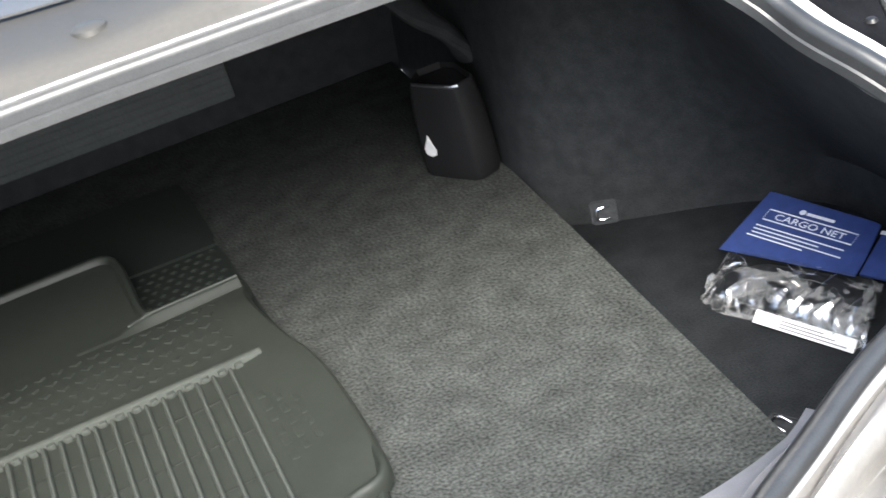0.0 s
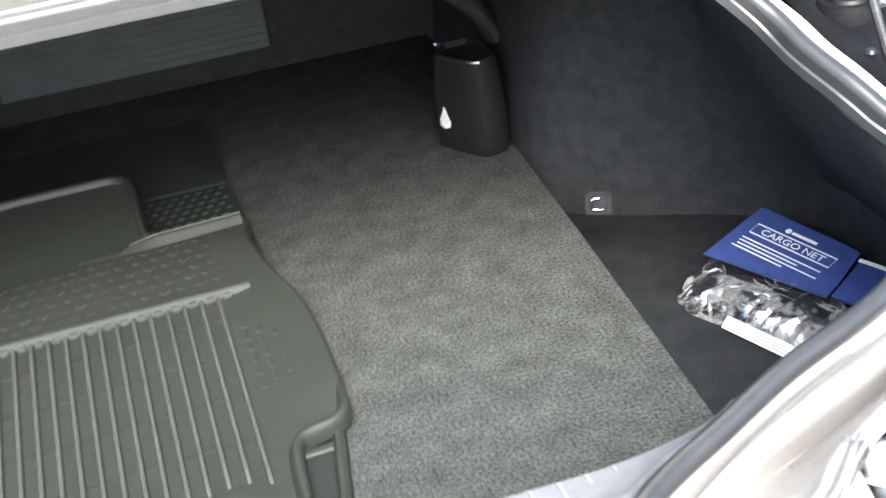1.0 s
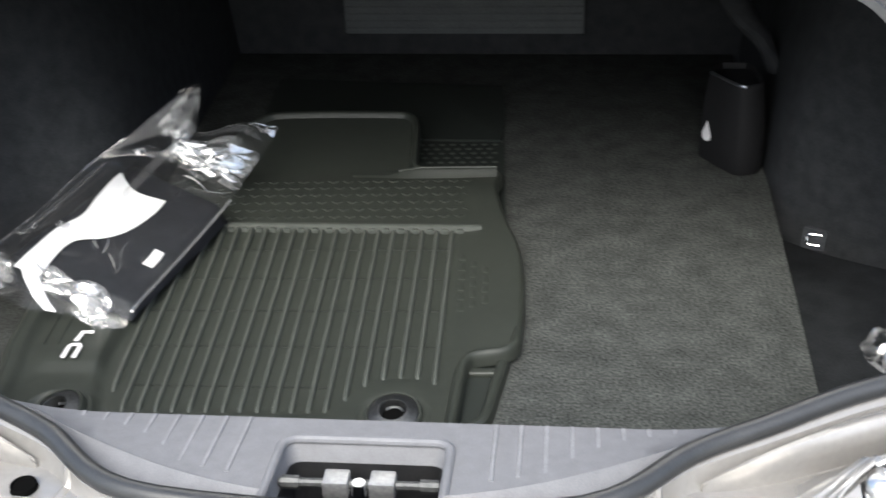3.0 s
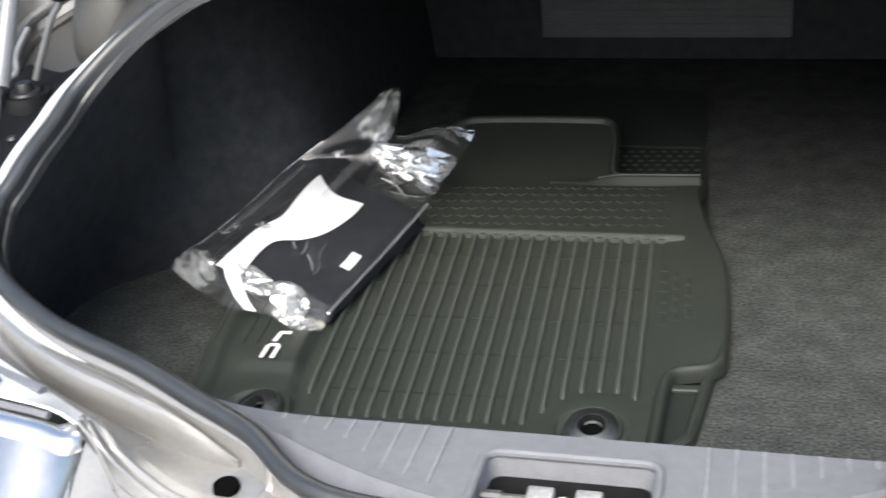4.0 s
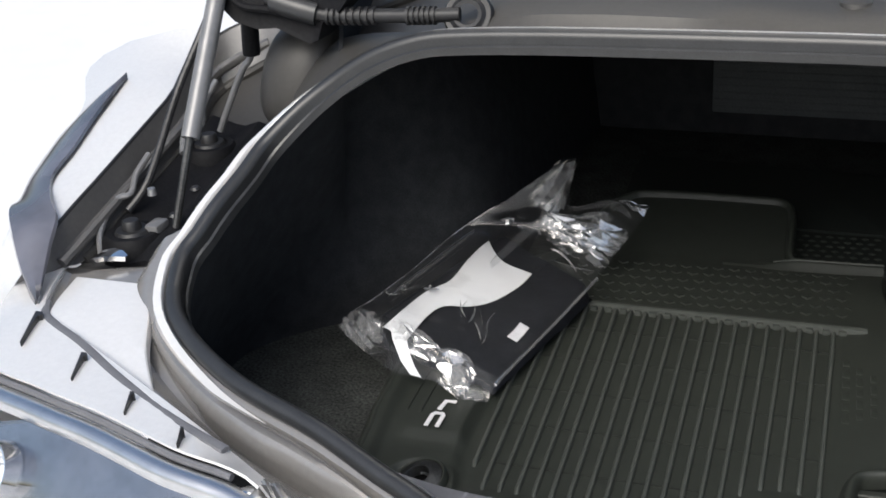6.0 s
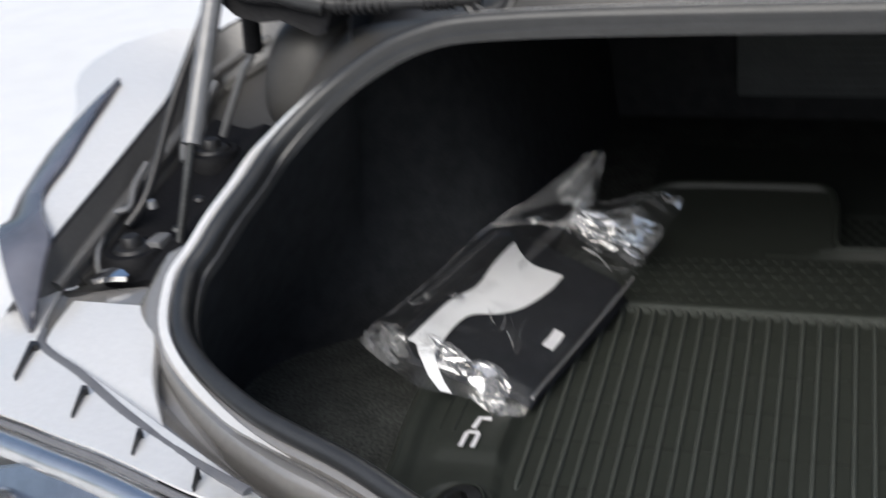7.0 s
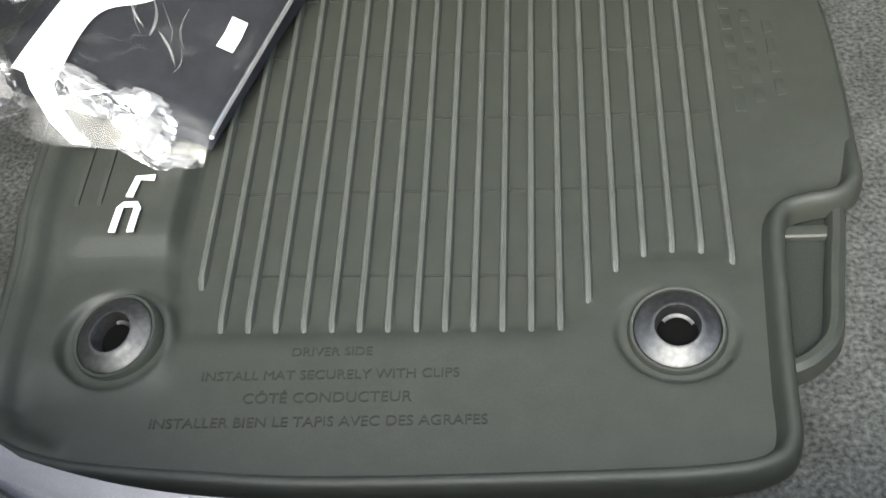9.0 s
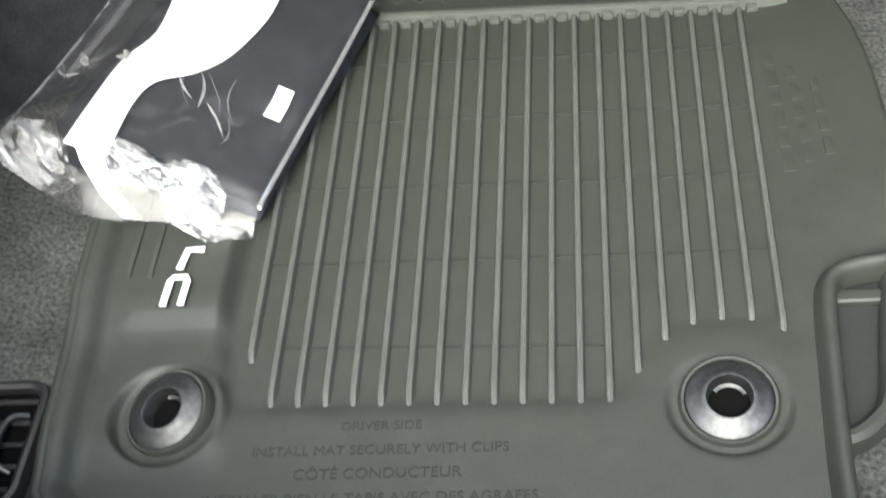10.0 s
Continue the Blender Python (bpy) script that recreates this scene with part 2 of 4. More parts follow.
def solo(name, bm, mat, label, category, m=None, kind="", group="", smooth=True, sharp=35):
    ob = bm_object(name, bm, mat, smooth, sharp)
    ob.matrix_world = m or Matrix()
    return tagged(ob, label, category, group, kind)


def smooth_path(pts, n=6, closed=False):
    """Catmull-Rom through the points."""
    p = [Vector(q) for q in pts]
    out = []
    count = len(p) if closed else len(p) - 1
    for k in range(count):
        if closed:
            a, b, c, d = p[k - 1], p[k], p[(k + 1) % len(p)], p[(k + 2) % len(p)]
        else:
            a, b, c, d = p[max(k - 1, 0)], p[k], p[k + 1], p[min(k + 2, len(p) - 1)]
        for j in range(n):
            t = j / n
            out.append(0.5 * (2 * b + (c - a) * t + (2 * a - 5 * b + 4 * c - d) * t * t + (3 * b - a - 3 * c + d) * t ** 3))
    if not closed:
        out.append(p[-1])
    return out


def sweep(bm, path, profile, closed=False, up=(0, 0, 1), cap=True):
    """Carries a closed profile of (across, up) pairs along a path; across points to the path's right."""
    up = Vector(up)
    rings = []
    n = len(path)
    for k, q in enumerate(path):
        a = path[k - 1] if (k or closed) else path[k]
        b = path[(k + 1) % n] if (k < n - 1 or closed) else path[k]
        way = (b - a).normalized()
        side = way.cross(up).normalized()
        top = side.cross(way).normalized()
        rings.append([bm.verts.new(q + side * x + top * z) for x, z in profile])
    m = len(profile)
    for k in range(n if closed else n - 1):
        r, t = rings[k], rings[(k + 1) % n]
        for j in range(m):
            bm.faces.new((r[j], r[(j + 1) % m], t[(j + 1) % m], t[j]))
    if cap and not closed:
        bm.faces.new(rings[0])
        bm.faces.new(rings[-1])
    return bm


def circle(r, n=10, x=0.0, z=0.0, flat=1.0):
    return [(x + r * math.cos(2 * math.pi * k / n), z + flat * r * math.sin(2 * math.pi * k / n)) for k in range(n)]


def tube(path, r, n=10, closed=False, up=(0, 0, 1)):
    return sweep(bmesh.new(), [Vector(q) for q in path], circle(r, n), closed, up)


def loft(rows, thick=0.0, close_rows=False):
    """A skin through rows of points (all rows equally long)."""
    bm = bmesh.new()
    v = [[bm.verts.new(q) for q in row] for row in rows]
    for a, b in zip(v, v[1:]):
        for k in range(len(a) - 1):
            bm.faces.new((a[k], a[k + 1], b[k + 1], b[k]))
        if close_rows:
            bm.faces.new((a[-1], a[0], b[0], b[-1]))
    if thick:
        bmesh.ops.recalc_face_normals(bm, faces=bm.faces)
        bmesh.ops.solidify(bm, geom=bm.faces[:], thickness=thick)
    return bm


def box(x, y, z, sx, sy, sz, bevel=0.0, seg=2, taper=1.0, bm=None):
    """A box centred on x, y with its foot at z; taper narrows its top."""
    bm = bm or bmesh.new()
    made = bmesh.ops.create_cube(bm, size=1)["verts"]
    for v in made:
        k = taper if v.co.z > 0 else 1
        v.co = Vector((x + v.co.x * sx * k, y + v.co.y * sy * k, z + (v.co.z + 0.5) * sz))
    if bevel:
        edges = list({e for v in made for e in v.link_edges})
        bmesh.ops.bevel(bm, geom=edges, offset=bevel, segments=seg, affect="EDGES", profile=0.6)
    return bm


def slab(outline, z0, z1, bevel=0.0, seg=2):
    """A plate with the given outline."""
    bm = bmesh.new()
    low = [bm.verts.new((x, y, z0)) for x, y in outline]
    top = [bm.verts.new((x, y, z1)) for x, y in outline]
    bm.faces.new(low[::-1])
    f = bm.faces.new(top)
    n = len(low)
    for k in range(n):
        bm.faces.new((low[k], low[(k + 1) % n], top[(k + 1) % n], top[k]))
    if bevel:
        bmesh.ops.bevel(bm, geom=list(f.edges), offset=bevel, segments=seg, affect="EDGES", profile=0.6, clamp_overlap=True)
    return bm


def lathe(profile, n=32, x=0.0, y=0.0, z=0.0):
    """Turns (radius, height) pairs about the upright."""
    bm = bmesh.new()
    rows = []
    for k in range(n):
        a = 2 * math.pi * k / n
        rows.append([bm.verts.new((x + r * math.cos(a), y + r * math.sin(a), z + h)) for r, h in profile])
    for k in range(n):
        a, b = rows[k], rows[(k + 1) % n]
        for j in range(len(profile) - 1):
            bm.faces.new((a[j], b[j], b[j + 1], a[j + 1]))
    bmesh.ops.remove_doubles(bm, verts=bm.verts, dist=1e-6)
    return bm


def lettering(text, size, extrude=0.0004, align="CENTER"):
    """Writing as a mesh, in the plane z = 0."""
    cu = bpy.data.curves.new("writing", "FONT")
    cu.body, cu.size, cu.extrude, cu.align_x = text, size, extrude, align
    ob = bpy.data.objects.new("writing", cu)
    scene.collection.objects.link(ob)
    me = bpy.data.meshes.new_from_object(ob.evaluated_get(bpy.context.evaluated_depsgraph_get()))
    bpy.data.objects.remove(ob)
    bm = bmesh.new()
    bm.from_mesh(me)
    bpy.data.meshes.remove(me)
    return bm


def flat(pts, n=5):
    return [(q.x, q.y) for q in smooth_path([(x, y, 0) for x, y in pts], n, True)]


def mirrored(pts, side):
    return [(side * x, y, z) for x, y, z in pts]


# ---- the boot's shell ----
SIDE = [  # floor, middle, top of the side lining, from the seat to the sill
    ((.43, 1.33, 0), (.45, 1.33, .2), (.46, 1.33, .42)), ((.415, 1.0, 0), (.44, 1.0, .2), (.50, 1.0, .42)),
    ((.405, .80, 0), (.435, .80, .2), (.52, .80, .42)), ((.412, .70, 0), (.45, .70, .2), (.53, .70, .42)),
    ((.45, .64, 0), (.49, .65, .2), (.52, .62, .415)), ((.52, .60, 0), (.55, .60, .2), (.50, .52, .405)),
    ((.585, .555, 0), (.54, .55, .2), (.478, .437, .350)), ((.635, .50, 0), (.545, .48, .20), (.512, .388, .310)),
    ((.652, .44, 0), (.572, .40, .165), (.522, .343, .283)), ((.645, .30, 0), (.575, .30, .15), (.534, .278, .249)),
    ((.62, .18, 0), (.565, .215, .14), (.545, .228, .224)), ((.56, .11, 0), (.52, .13, .12), (.49, .15, .192)),
    ((.45, .085, 0), (.43, .10, .10), (.42, .105, .172)),
]
for side, word in ((-1, "left"), (1, "right")):
    tops = [Vector(row[2]) for row in SIDE]
    for j, dx in ((5, .016), (6, .030), (7, .034), (8, .032), (9, .024), (10, .014)) if side > 0 else ():
        tops[j].x -= dx
    mids = [Vector(row[1]) - Vector((.025 if side > 0 and 8 < j < 11 else 0, 0, 0)) for j, row in enumerate(SIDE)]
    feet = [Vector(row[0]) for row in SIDE]
    if side > 0:  # the pocket beside the carpet reaches further out on this side
        for j, foot, mid in ((2, (.412, .83), (.438, .82)), (3, (.448, .775), (.470, .755)), (4, (.505, .738), (.520, .715)), (5, (.572, .704), (.565, .675)),
                             (6, (.640, .660), (.560, .600)), (7, (.690, .590), (.552, .520)), (8, (.695, .47), (.560, .425)), (9, (.685, .32), (.565, .30))):
            feet[j], mids[j] = Vector((*foot, 0)), Vector((*mid, mids[j].z))
    cols = [smooth_path(mirrored(pts, side), 4) for pts in (feet, mids, tops)]
    rows = []
    for a, b, c in zip(*cols):
        low = Vector((a.x, a.y, -0.07))
        rows.append([low] + [q for q in smooth_path([a, b, c], 6)])
    solo("wall_" + word, loft(rows, 0.004), LINER, "black felt boot side lining over the wheel arch", "wall", CAR, kind="structure")

left_edge = [(-q.x, q.y) for q in smooth_path([row[0] for row in SIDE], 4)]
floor_outline = [(0.385, 0.085), (0.388, 0.284), (0.40, 0.62), (0.407, 0.857), (0.415, 1.33)] + left_edge
solo("floor", slab(floor_outline, -0.065, 0.0, 0.004), CARPET, "mottled dark grey needle-felt boot carpet", "floor", CAR, kind="structure")
solo("floor_pocket", slab([(0.38, 0.085), (0.38, 0.9), (0.48, 0.9), (0.73, 0.7), (0.73, 0.085)], -0.072, -0.062), POCKET,
     "black lined pocket floor beside the carpet", "floor", CAR, kind="structure")
solo("wall_seat", box(0, 1.345, -0.02, 0.98, 0.03, 0.46), LINER, "black felt seat back lining", "wall", CAR, kind="structure")
solo("wall_sill", loft([[(x, .085, -.02), (x, .086, .06), (x, .084, .148)] for x in (-.46, -.2, 0, .2, .46)], 0.004), LINER, "black inner face of the boot sill", "wall", CAR, kind="structure")
solo("ceiling", slab([(-.30, .450), (.30, .450), (.46, .62), (.54, 1.36), (-.54, 1.36), (-.46, .62)], 0.390, 0.402), LINER, "black underside of the rear shelf", "ceiling", CAR, kind="structure")
solo("ground", slab([(-60, -60), (60, -60), (60, 60), (-60, 60)], -0.68, -0.62), GROUND, "pale concrete ground in bright daylight", "ground", kind="structure")

# ---- the car's body round the opening ----
car = thing("car", "taupe-silver saloon car with its boot standing open", "car", CAR)
STATIONS = [  # seal, gutter, seam, outer edge, flank
    ((0, -.035, .160), (0, -.05, .150), (0, -.085, .148), (0, -.14, .147), (0, -.24, .12)),
    ((.155, -.024, .165), (.16, -.04, .152), (.17, -.065, .150), (.17, -.13, .148), (.17, -.24, .12)),
    ((.23, .028, .172), (.225, .0, .152), (.215, -.022, .151), (.23, -.11, .149), (.24, -.23, .12)),
    ((.285, .055, .178), (.27, .02, .149), (.27, -.012, .153), (.285, -.06, .160), (.30, -.20, .12)),
    ((.345, .083, .186), (.35, .05, .156), (.34, .008, .188), (.34, -.014, .205), (.34, -.02, .19)),
    ((.44, .12, .196), (.44, .085, .168), (.43, .045, .208), (.42, .004, .212), (.41, -.005, .19)),
    ((.52, .175, .212), (.525, .135, .190), (.52, .092, .212), (.50, .03, .213), (.49, .018, .19)),
    ((.550, .235, .232), (.588, .205, .208), (.60, .135, .214), (.57, .05, .212), (.57, .04, .19)),
    ((.545, .268, .250), (.602, .246, .214), (.652, .165, .214), (.66, .085, .208), (.70, .06, .15)),
    ((.539, .295, .266), (.606, .268, .212), (.686, .240, .214), (.70, .16, .210), (.77, .14, .12)),
    ((.531, .33, .282), (.606, .290, .196), (.688, .272, .208), (.702, .255, .246), (.755, .24, .235)),
    ((.520, .372, .304), (.606, .36, .202), (.688, .35, .225), (.703, .36, .273), (.79, .36, .262)),
    ((.475, .41, .345), (.606, .47, .222), (.688, .48, .255), (.704, .48, .304), (.82, .48, .29)),
    ((.40, .425, .387), (.58, .58, .30), (.688, .62, .29), (.705, .63, .343), (.84, .62, .33)),
    ((.30, .432, .399), (.32, .47, .412), (.34, .58, .43), (.36, .70, .45), (.36, .74, .46)),
    ((0, .435, .402), (0, .47, .412), (0, .58, .43), (0, .70, .45), (0, .74, .46)),
]


INWARD = ((6, .006), (7, .014), (8, .021), (9, .027), (10, .032), (11, .034), (12, .030), (13, .010))  # the opening is tighter on this side


def add_skin(bm, rows):
    """Adds a plain skin through rows of points, to lay things on."""
    v = [[bm.verts.new(q) for q in row] for row in rows]
    for a, b in zip(v, v[1:]):
        for k in range(len(a) - 1):
            bm.faces.new((a[k], a[k + 1], b[k + 1], b[k]))


def rail(k, side, n=6):
    rows = [Vector(row[k]) for row in STATIONS]
    if side > 0 and k < 2:
        for j, dx in INWARD:
            rows[j].x -= dx
    return smooth_path(mirrored(rows, side), n)


BODY = {}
for side in (-1, 1):
    skins = bmesh.new()
    rows = []
    for j, (a, b, c) in enumerate(zip(rail(0, side), rail(1, side), rail(2, side))):
        w = max(0, min(1, (j - 50) / 10)) * max(0, min(1, (76 - j) / 10))  # steep drop into the hinge well
        w = max(w, min(1, max(0, (40 - j) / 10)))
        row = [a]
        for f, up, f2, down in ((.30, .28, .24, .16), (.60, .42, .34, .62), (.78, .30, .52, .95)):
            row.append((a.lerp(b, f) + Vector((0, 0, (a.z - b.z) * up))).lerp(a.lerp(b, f2) + Vector((0, 0, (a.z - b.z) * (f2 - down))), w))
        g = .010 * max(0, min(1, (j - 22) / 8)) * max(0, min(1, (56 - j) / 4))  # groove beside the outer strip
        down = Vector((0, 0, g))
        rows.append(row + [b, b.lerp(c, .35), b.lerp(c, .62) - down * .3, b.lerp(c, .80) - down, b.lerp(c, .93) - down, c - down * .3, c])
    add_skin(skins, rows[:55])
    part("gutter", loft(rows[:55], 0.002), PAINT_SHADE, car, "satin taupe rain gutter, its paint darkened for shade")
    part("rear_beam", loft(rows[54:], 0.002), PAINT_DEEP_SHADE, car, "channel under the lid, body paint darkened for its shade")
    rows = [[a, a.lerp(b, .5), b] for a, b in zip(rail(2, side), rail(3, side))]
    rows = [[q + Vector((0, 0, .0025)) for q in r] for r in rows]
    add_skin(skins, rows[:40])
    BODY[side] = BVHTree.FromBMesh(skins)
    part("sill_panel", loft(rows[:25], 0.002), PAINT_SHADE, car, "satin panel behind the sill, its paint darkened for shade")
    part("rear_panel", loft(rows[24:57], 0.002), PAINT, car, "glossy pale silver-taupe panel")
    part("well_wall", loft(rows[56:], 0.002), PAINT_WELL_SHADE, car, "satin wall of the hinge well, body paint darkened for shade")
    trim = [q + Vector((0, 0, .003)) for q in rail(3, side)[58:80]]
    part("edge_trim", tube(trim, .0022, 8), BLACK, car, "black edge of the well")
    # strip added to cover a bright gap along this seam
    part("seam_cover", tube([q + Vector((0, 0, .002)) for q in rail(2, side)[60:84]], .006, 8), PAINT_DEEP_SHADE, car, "grey strip added over the seam in the hinge well")
    bead = [a.lerp(b, .45) + Vector((-side * .004, 0, 0)) for a, b in zip(rail(2, side)[58:80], rail(3, side)[58:80])]
    part("well_bead", tube(bead, .0065, 10), PAINT_WELL_SHADE, car, "pressed bead along the well wall")
    inner = smooth_path([(.444, .043, 0), (.476, .070, 0), (.521, .126, 0), (.549, .174, 0), (.577, .222, 0)], 5)
    outer = smooth_path([(.449, .040, 0), (.519, .078, 0), (.580, .115, 0), (.640, .153, 0), (.658, .221, 0)], 5)
    rows = []
    for a, b in zip(inner, outer):
        row = []
        for f, drop in ((-.03, .010), (0, .0012), (.03, 0), (.25, 0), (.5, 0), (.75, 0), (.97, 0), (1, .0012), (1.03, .010)):
            q = a.lerp(b, f)
            row.append(Vector((side * q.x, q.y, .2192 + .0775 * (q.y - .2) - .5 * (q.y - .2) ** 2 - drop)))
        rows.append(row)
    rows.append([q + Vector((0, .002, -.012)) for q in rows[-1]])
    # brighter paint laid over the gutter, for the light on its corner
    part("corner_plate", loft(rows, 0.001), PAINT, car, "flat corner of the gutter in a paler paint, for its light")
    rows = [[a, a.lerp(b, .5) + Vector((0, 0, .01)), b, b + Vector((0, -.02, -.5))] for a, b in zip(rail(3, side)[48:79], rail(4, side)[48:79])]
    part("wing", loft(rows, 0.002), PAINT, car, "glossy pale silver-taupe rear wing")

# seal round the opening
loop = rail(0, 1)[:-1] + rail(0, -1)[::-1][:-1]
seal = part("boot_seal", sweep(bmesh.new(), loop, circle(.008, 12, 0, .006), True), SEAL, car, "black rubber tube seal")
part("seal_lip", sweep(bmesh.new(), loop, [(-.009, -.006), (-.006, -.006), (-.004, .004), (-.008, .006)], True), SEAL, seal)

edge = rail(0, 1)[27:-1] + rail(0, -1)[::-1][:-27]
edge = [q - Vector((0, 0, .016 * max(0, 1 - min(k, len(edge) - 1 - k) / 10))) for k, q in enumerate(edge)]
part("flange", sweep(bmesh.new(), edge, [(.0090, -.010), (.0090, .0090), (.0105, .0112), (.0175, .0105), (.0195, -.014)]), PAINT, car, "painted flange outside the seal")
part("seal_groove", sweep(bmesh.new(), loop, [(-.0125, -.008), (-.0115, -.001), (-.0095, .0005), (-.0085, -.008)], True), SEAL, seal)

# scuff plate on the sill
plate = thing("sill_plate", "grey ribbed plastic sill plate with a latch recess", "sill plate", CAR)
REAR = smooth_path([(-.47, .12, .178), (-.36, .098, .170), (-.265, .072, .166), (-.215, .044, .163), (-.139, .008, .162), (-.07, -.012, .160), (0, -.018, .160),
                    (.07, -.012, .160), (.139, .008, .162), (.215, .044, .163), (.265, .072, .166), (.36, .098, .170), (.47, .12, .178)], 8)
rows = []
for q in REAR:
    if abs(q.x) > .325:
        continue
    front = Vector((q.x, .081 + 1.6 * max(0, abs(q.x) - .2) ** 2 + .3 * max(0, abs(q.x) - .3), .157 + .10 * max(0, abs(q.x) - .33)))
    q = Vector((q.x, min(q.y, front.y - .004), max(q.z, .1665)))
    rows.append([front + Vector((0, .002, -.02)), front, front.lerp(q, .5), q, q + Vector((0, -.004, .004)), q + Vector((0, -.010, -.003)), q + Vector((0, -.03, -.012))])
rows_l = [r for r in rows if r[0].x < -.061]
rows_r = [r for r in rows if r[0].x > .061]
part("plate_side", loft(rows_l, 0.003), SCUFF, plate)
part("plate_side", loft(rows_r, 0.003), SCUFF, plate)
part("plate_front", loft([[(x, .083, .135), (x, .081, .157), (x, .052, .160)] for x in [-.066 + .012 * k for k in range(12)]], 0.003), SCUFF, plate)
for x in [-.335 + .0186 * k for k in range(37)]:
    y1 = .056 if abs(x) < .08 else min(REAR, key=lambda q: abs(q.x - x)).y + .012
    y0 = .080 + 1.6 * max(0, abs(x) - .2) ** 2
    if y1 < y0 - .012 and abs(x) > .075:
        part("rib", sweep(bmesh.new(), [Vector((x, y0 - .001, .1575)), Vector((x, y1, .1575 + (y0 - y1) * .1))], [(-.0022, -.001), (-.0012, .0013), (.0012, .0013), (.0022, -.001)]), LIT_RIB, plate)

latch = thing("boot_latch", "zinc-plated striker bar in the black sill recess", "latch", CAR)


def rounded(x1, y0, y1, r, z0, slope, n=6):
    """A rounded rectangle round x = 0, sloping along y."""
    out = []
    for cx, cy, a0 in ((x1 - r, y1 - r, 0), (-x1 + r, y1 - r, 90), (-x1 + r, y0 + r, 180), (x1 - r, y0 + r, 270)):
        for k in range(n + 1):
            a = radians(a0 + 90 * k / n)
            x, y = cx + r * math.cos(a), cy + r * math.sin(a)
            out.append(Vector((x, y, z0 + (y1 - y) * slope)))
    return out


rim = rounded(.062, -.036, .052, .012, .1605, .09)
part("recess_rim", sweep(bmesh.new(), rim, circle(.0036, 10), True), SCUFF, latch, "grey moulded rim")
lip = rounded(.057, -.031, .045, .010, .145, .09)
part("recess_wall", loft([[q for q in rim + rim[:1]], [q for q in lip + lip[:1]]]), SCUFF, latch, "grey sloping recess wall")
deep = rounded(.055, -.029, .043, .009, .095, 0)
part("recess", loft([[q for q in lip + lip[:1]], [q for q in deep + deep[:1]], [Vector((0, .01, .094)) for q in deep + deep[:1]]]), BLACK, latch, "black recess", sharp=20)
part("striker", tube([(-.058, .012, .153), (.058, .012, .153)], .0036, 10), RING, latch)
for sx in (-1, 1):
    part("clamp", box(sx * .0165, .012, .1455, .0185, .017, .0145, .0022), ZINC, latch)
    part("collar", tube([(sx * .043, .012, .153), (sx * .056, .012, .153)], .0052, 10), RING, latch)
part("screw", lathe([(0, .01), (.005, .01), (.006, .004), (.006, 0)], 12, 0, .008, .148), CHROME, latch)

for side in (-1, 1):
    for x, y, size in ((.631, .104, 1.0), (.550, .064, .72), (.478, .031, .5), (.415, .004, .36)):
        foot = Vector((side * x, y, .2165))
        rows = []
        for f, w in ((0, .0006), (.35, .0018), (.7, .0034), (.86, .0046), (.9, .0085), (1, .0075)):
            q = foot + Vector((-side * -.019 * f, .047 * f, .0005 * f)) * size
            rows.append([q + Vector((0, 0, -.004)), q + Vector((0, 0, .0025 + .002 * f)), q + Vector((-side * w * size, 0, .0025 + .002 * f)), q + Vector((-side * w * size, 0, -.004))])
        part("clip", loft(rows, .0008), BLACK, car, "small black wedge-shaped clip", smooth=False)
    gap = smooth_path(mirrored([(.662, .180, .2140), (.640, .152, .2150), (.58, .1185, .2150), (.520, .0815, .2135), (.449, .043, .2115), (.385, .018, .2085)], side), 6)
    # grey strip laid in for the shade of the joint
    part("joint_shade", sweep(bmesh.new(), gap, [(-.0050, -.002), (-.0042, .0014), (-.001, .0024), (.003, .0014), (.0042, -.002)]), SCUFF, car, "grey strip for the shade in the joint beside the gutter")

# holes in the gutter with their rubber stops
for sx in (-1, 1):
    part("stop_hole", lathe([(0, -.0012), (.0080, -.0012), (.0086, .0004), (.0094, .0002), (.010, -.004)], 24, sx * .238, -.006, .1572), VOID, car, "black drain hole")

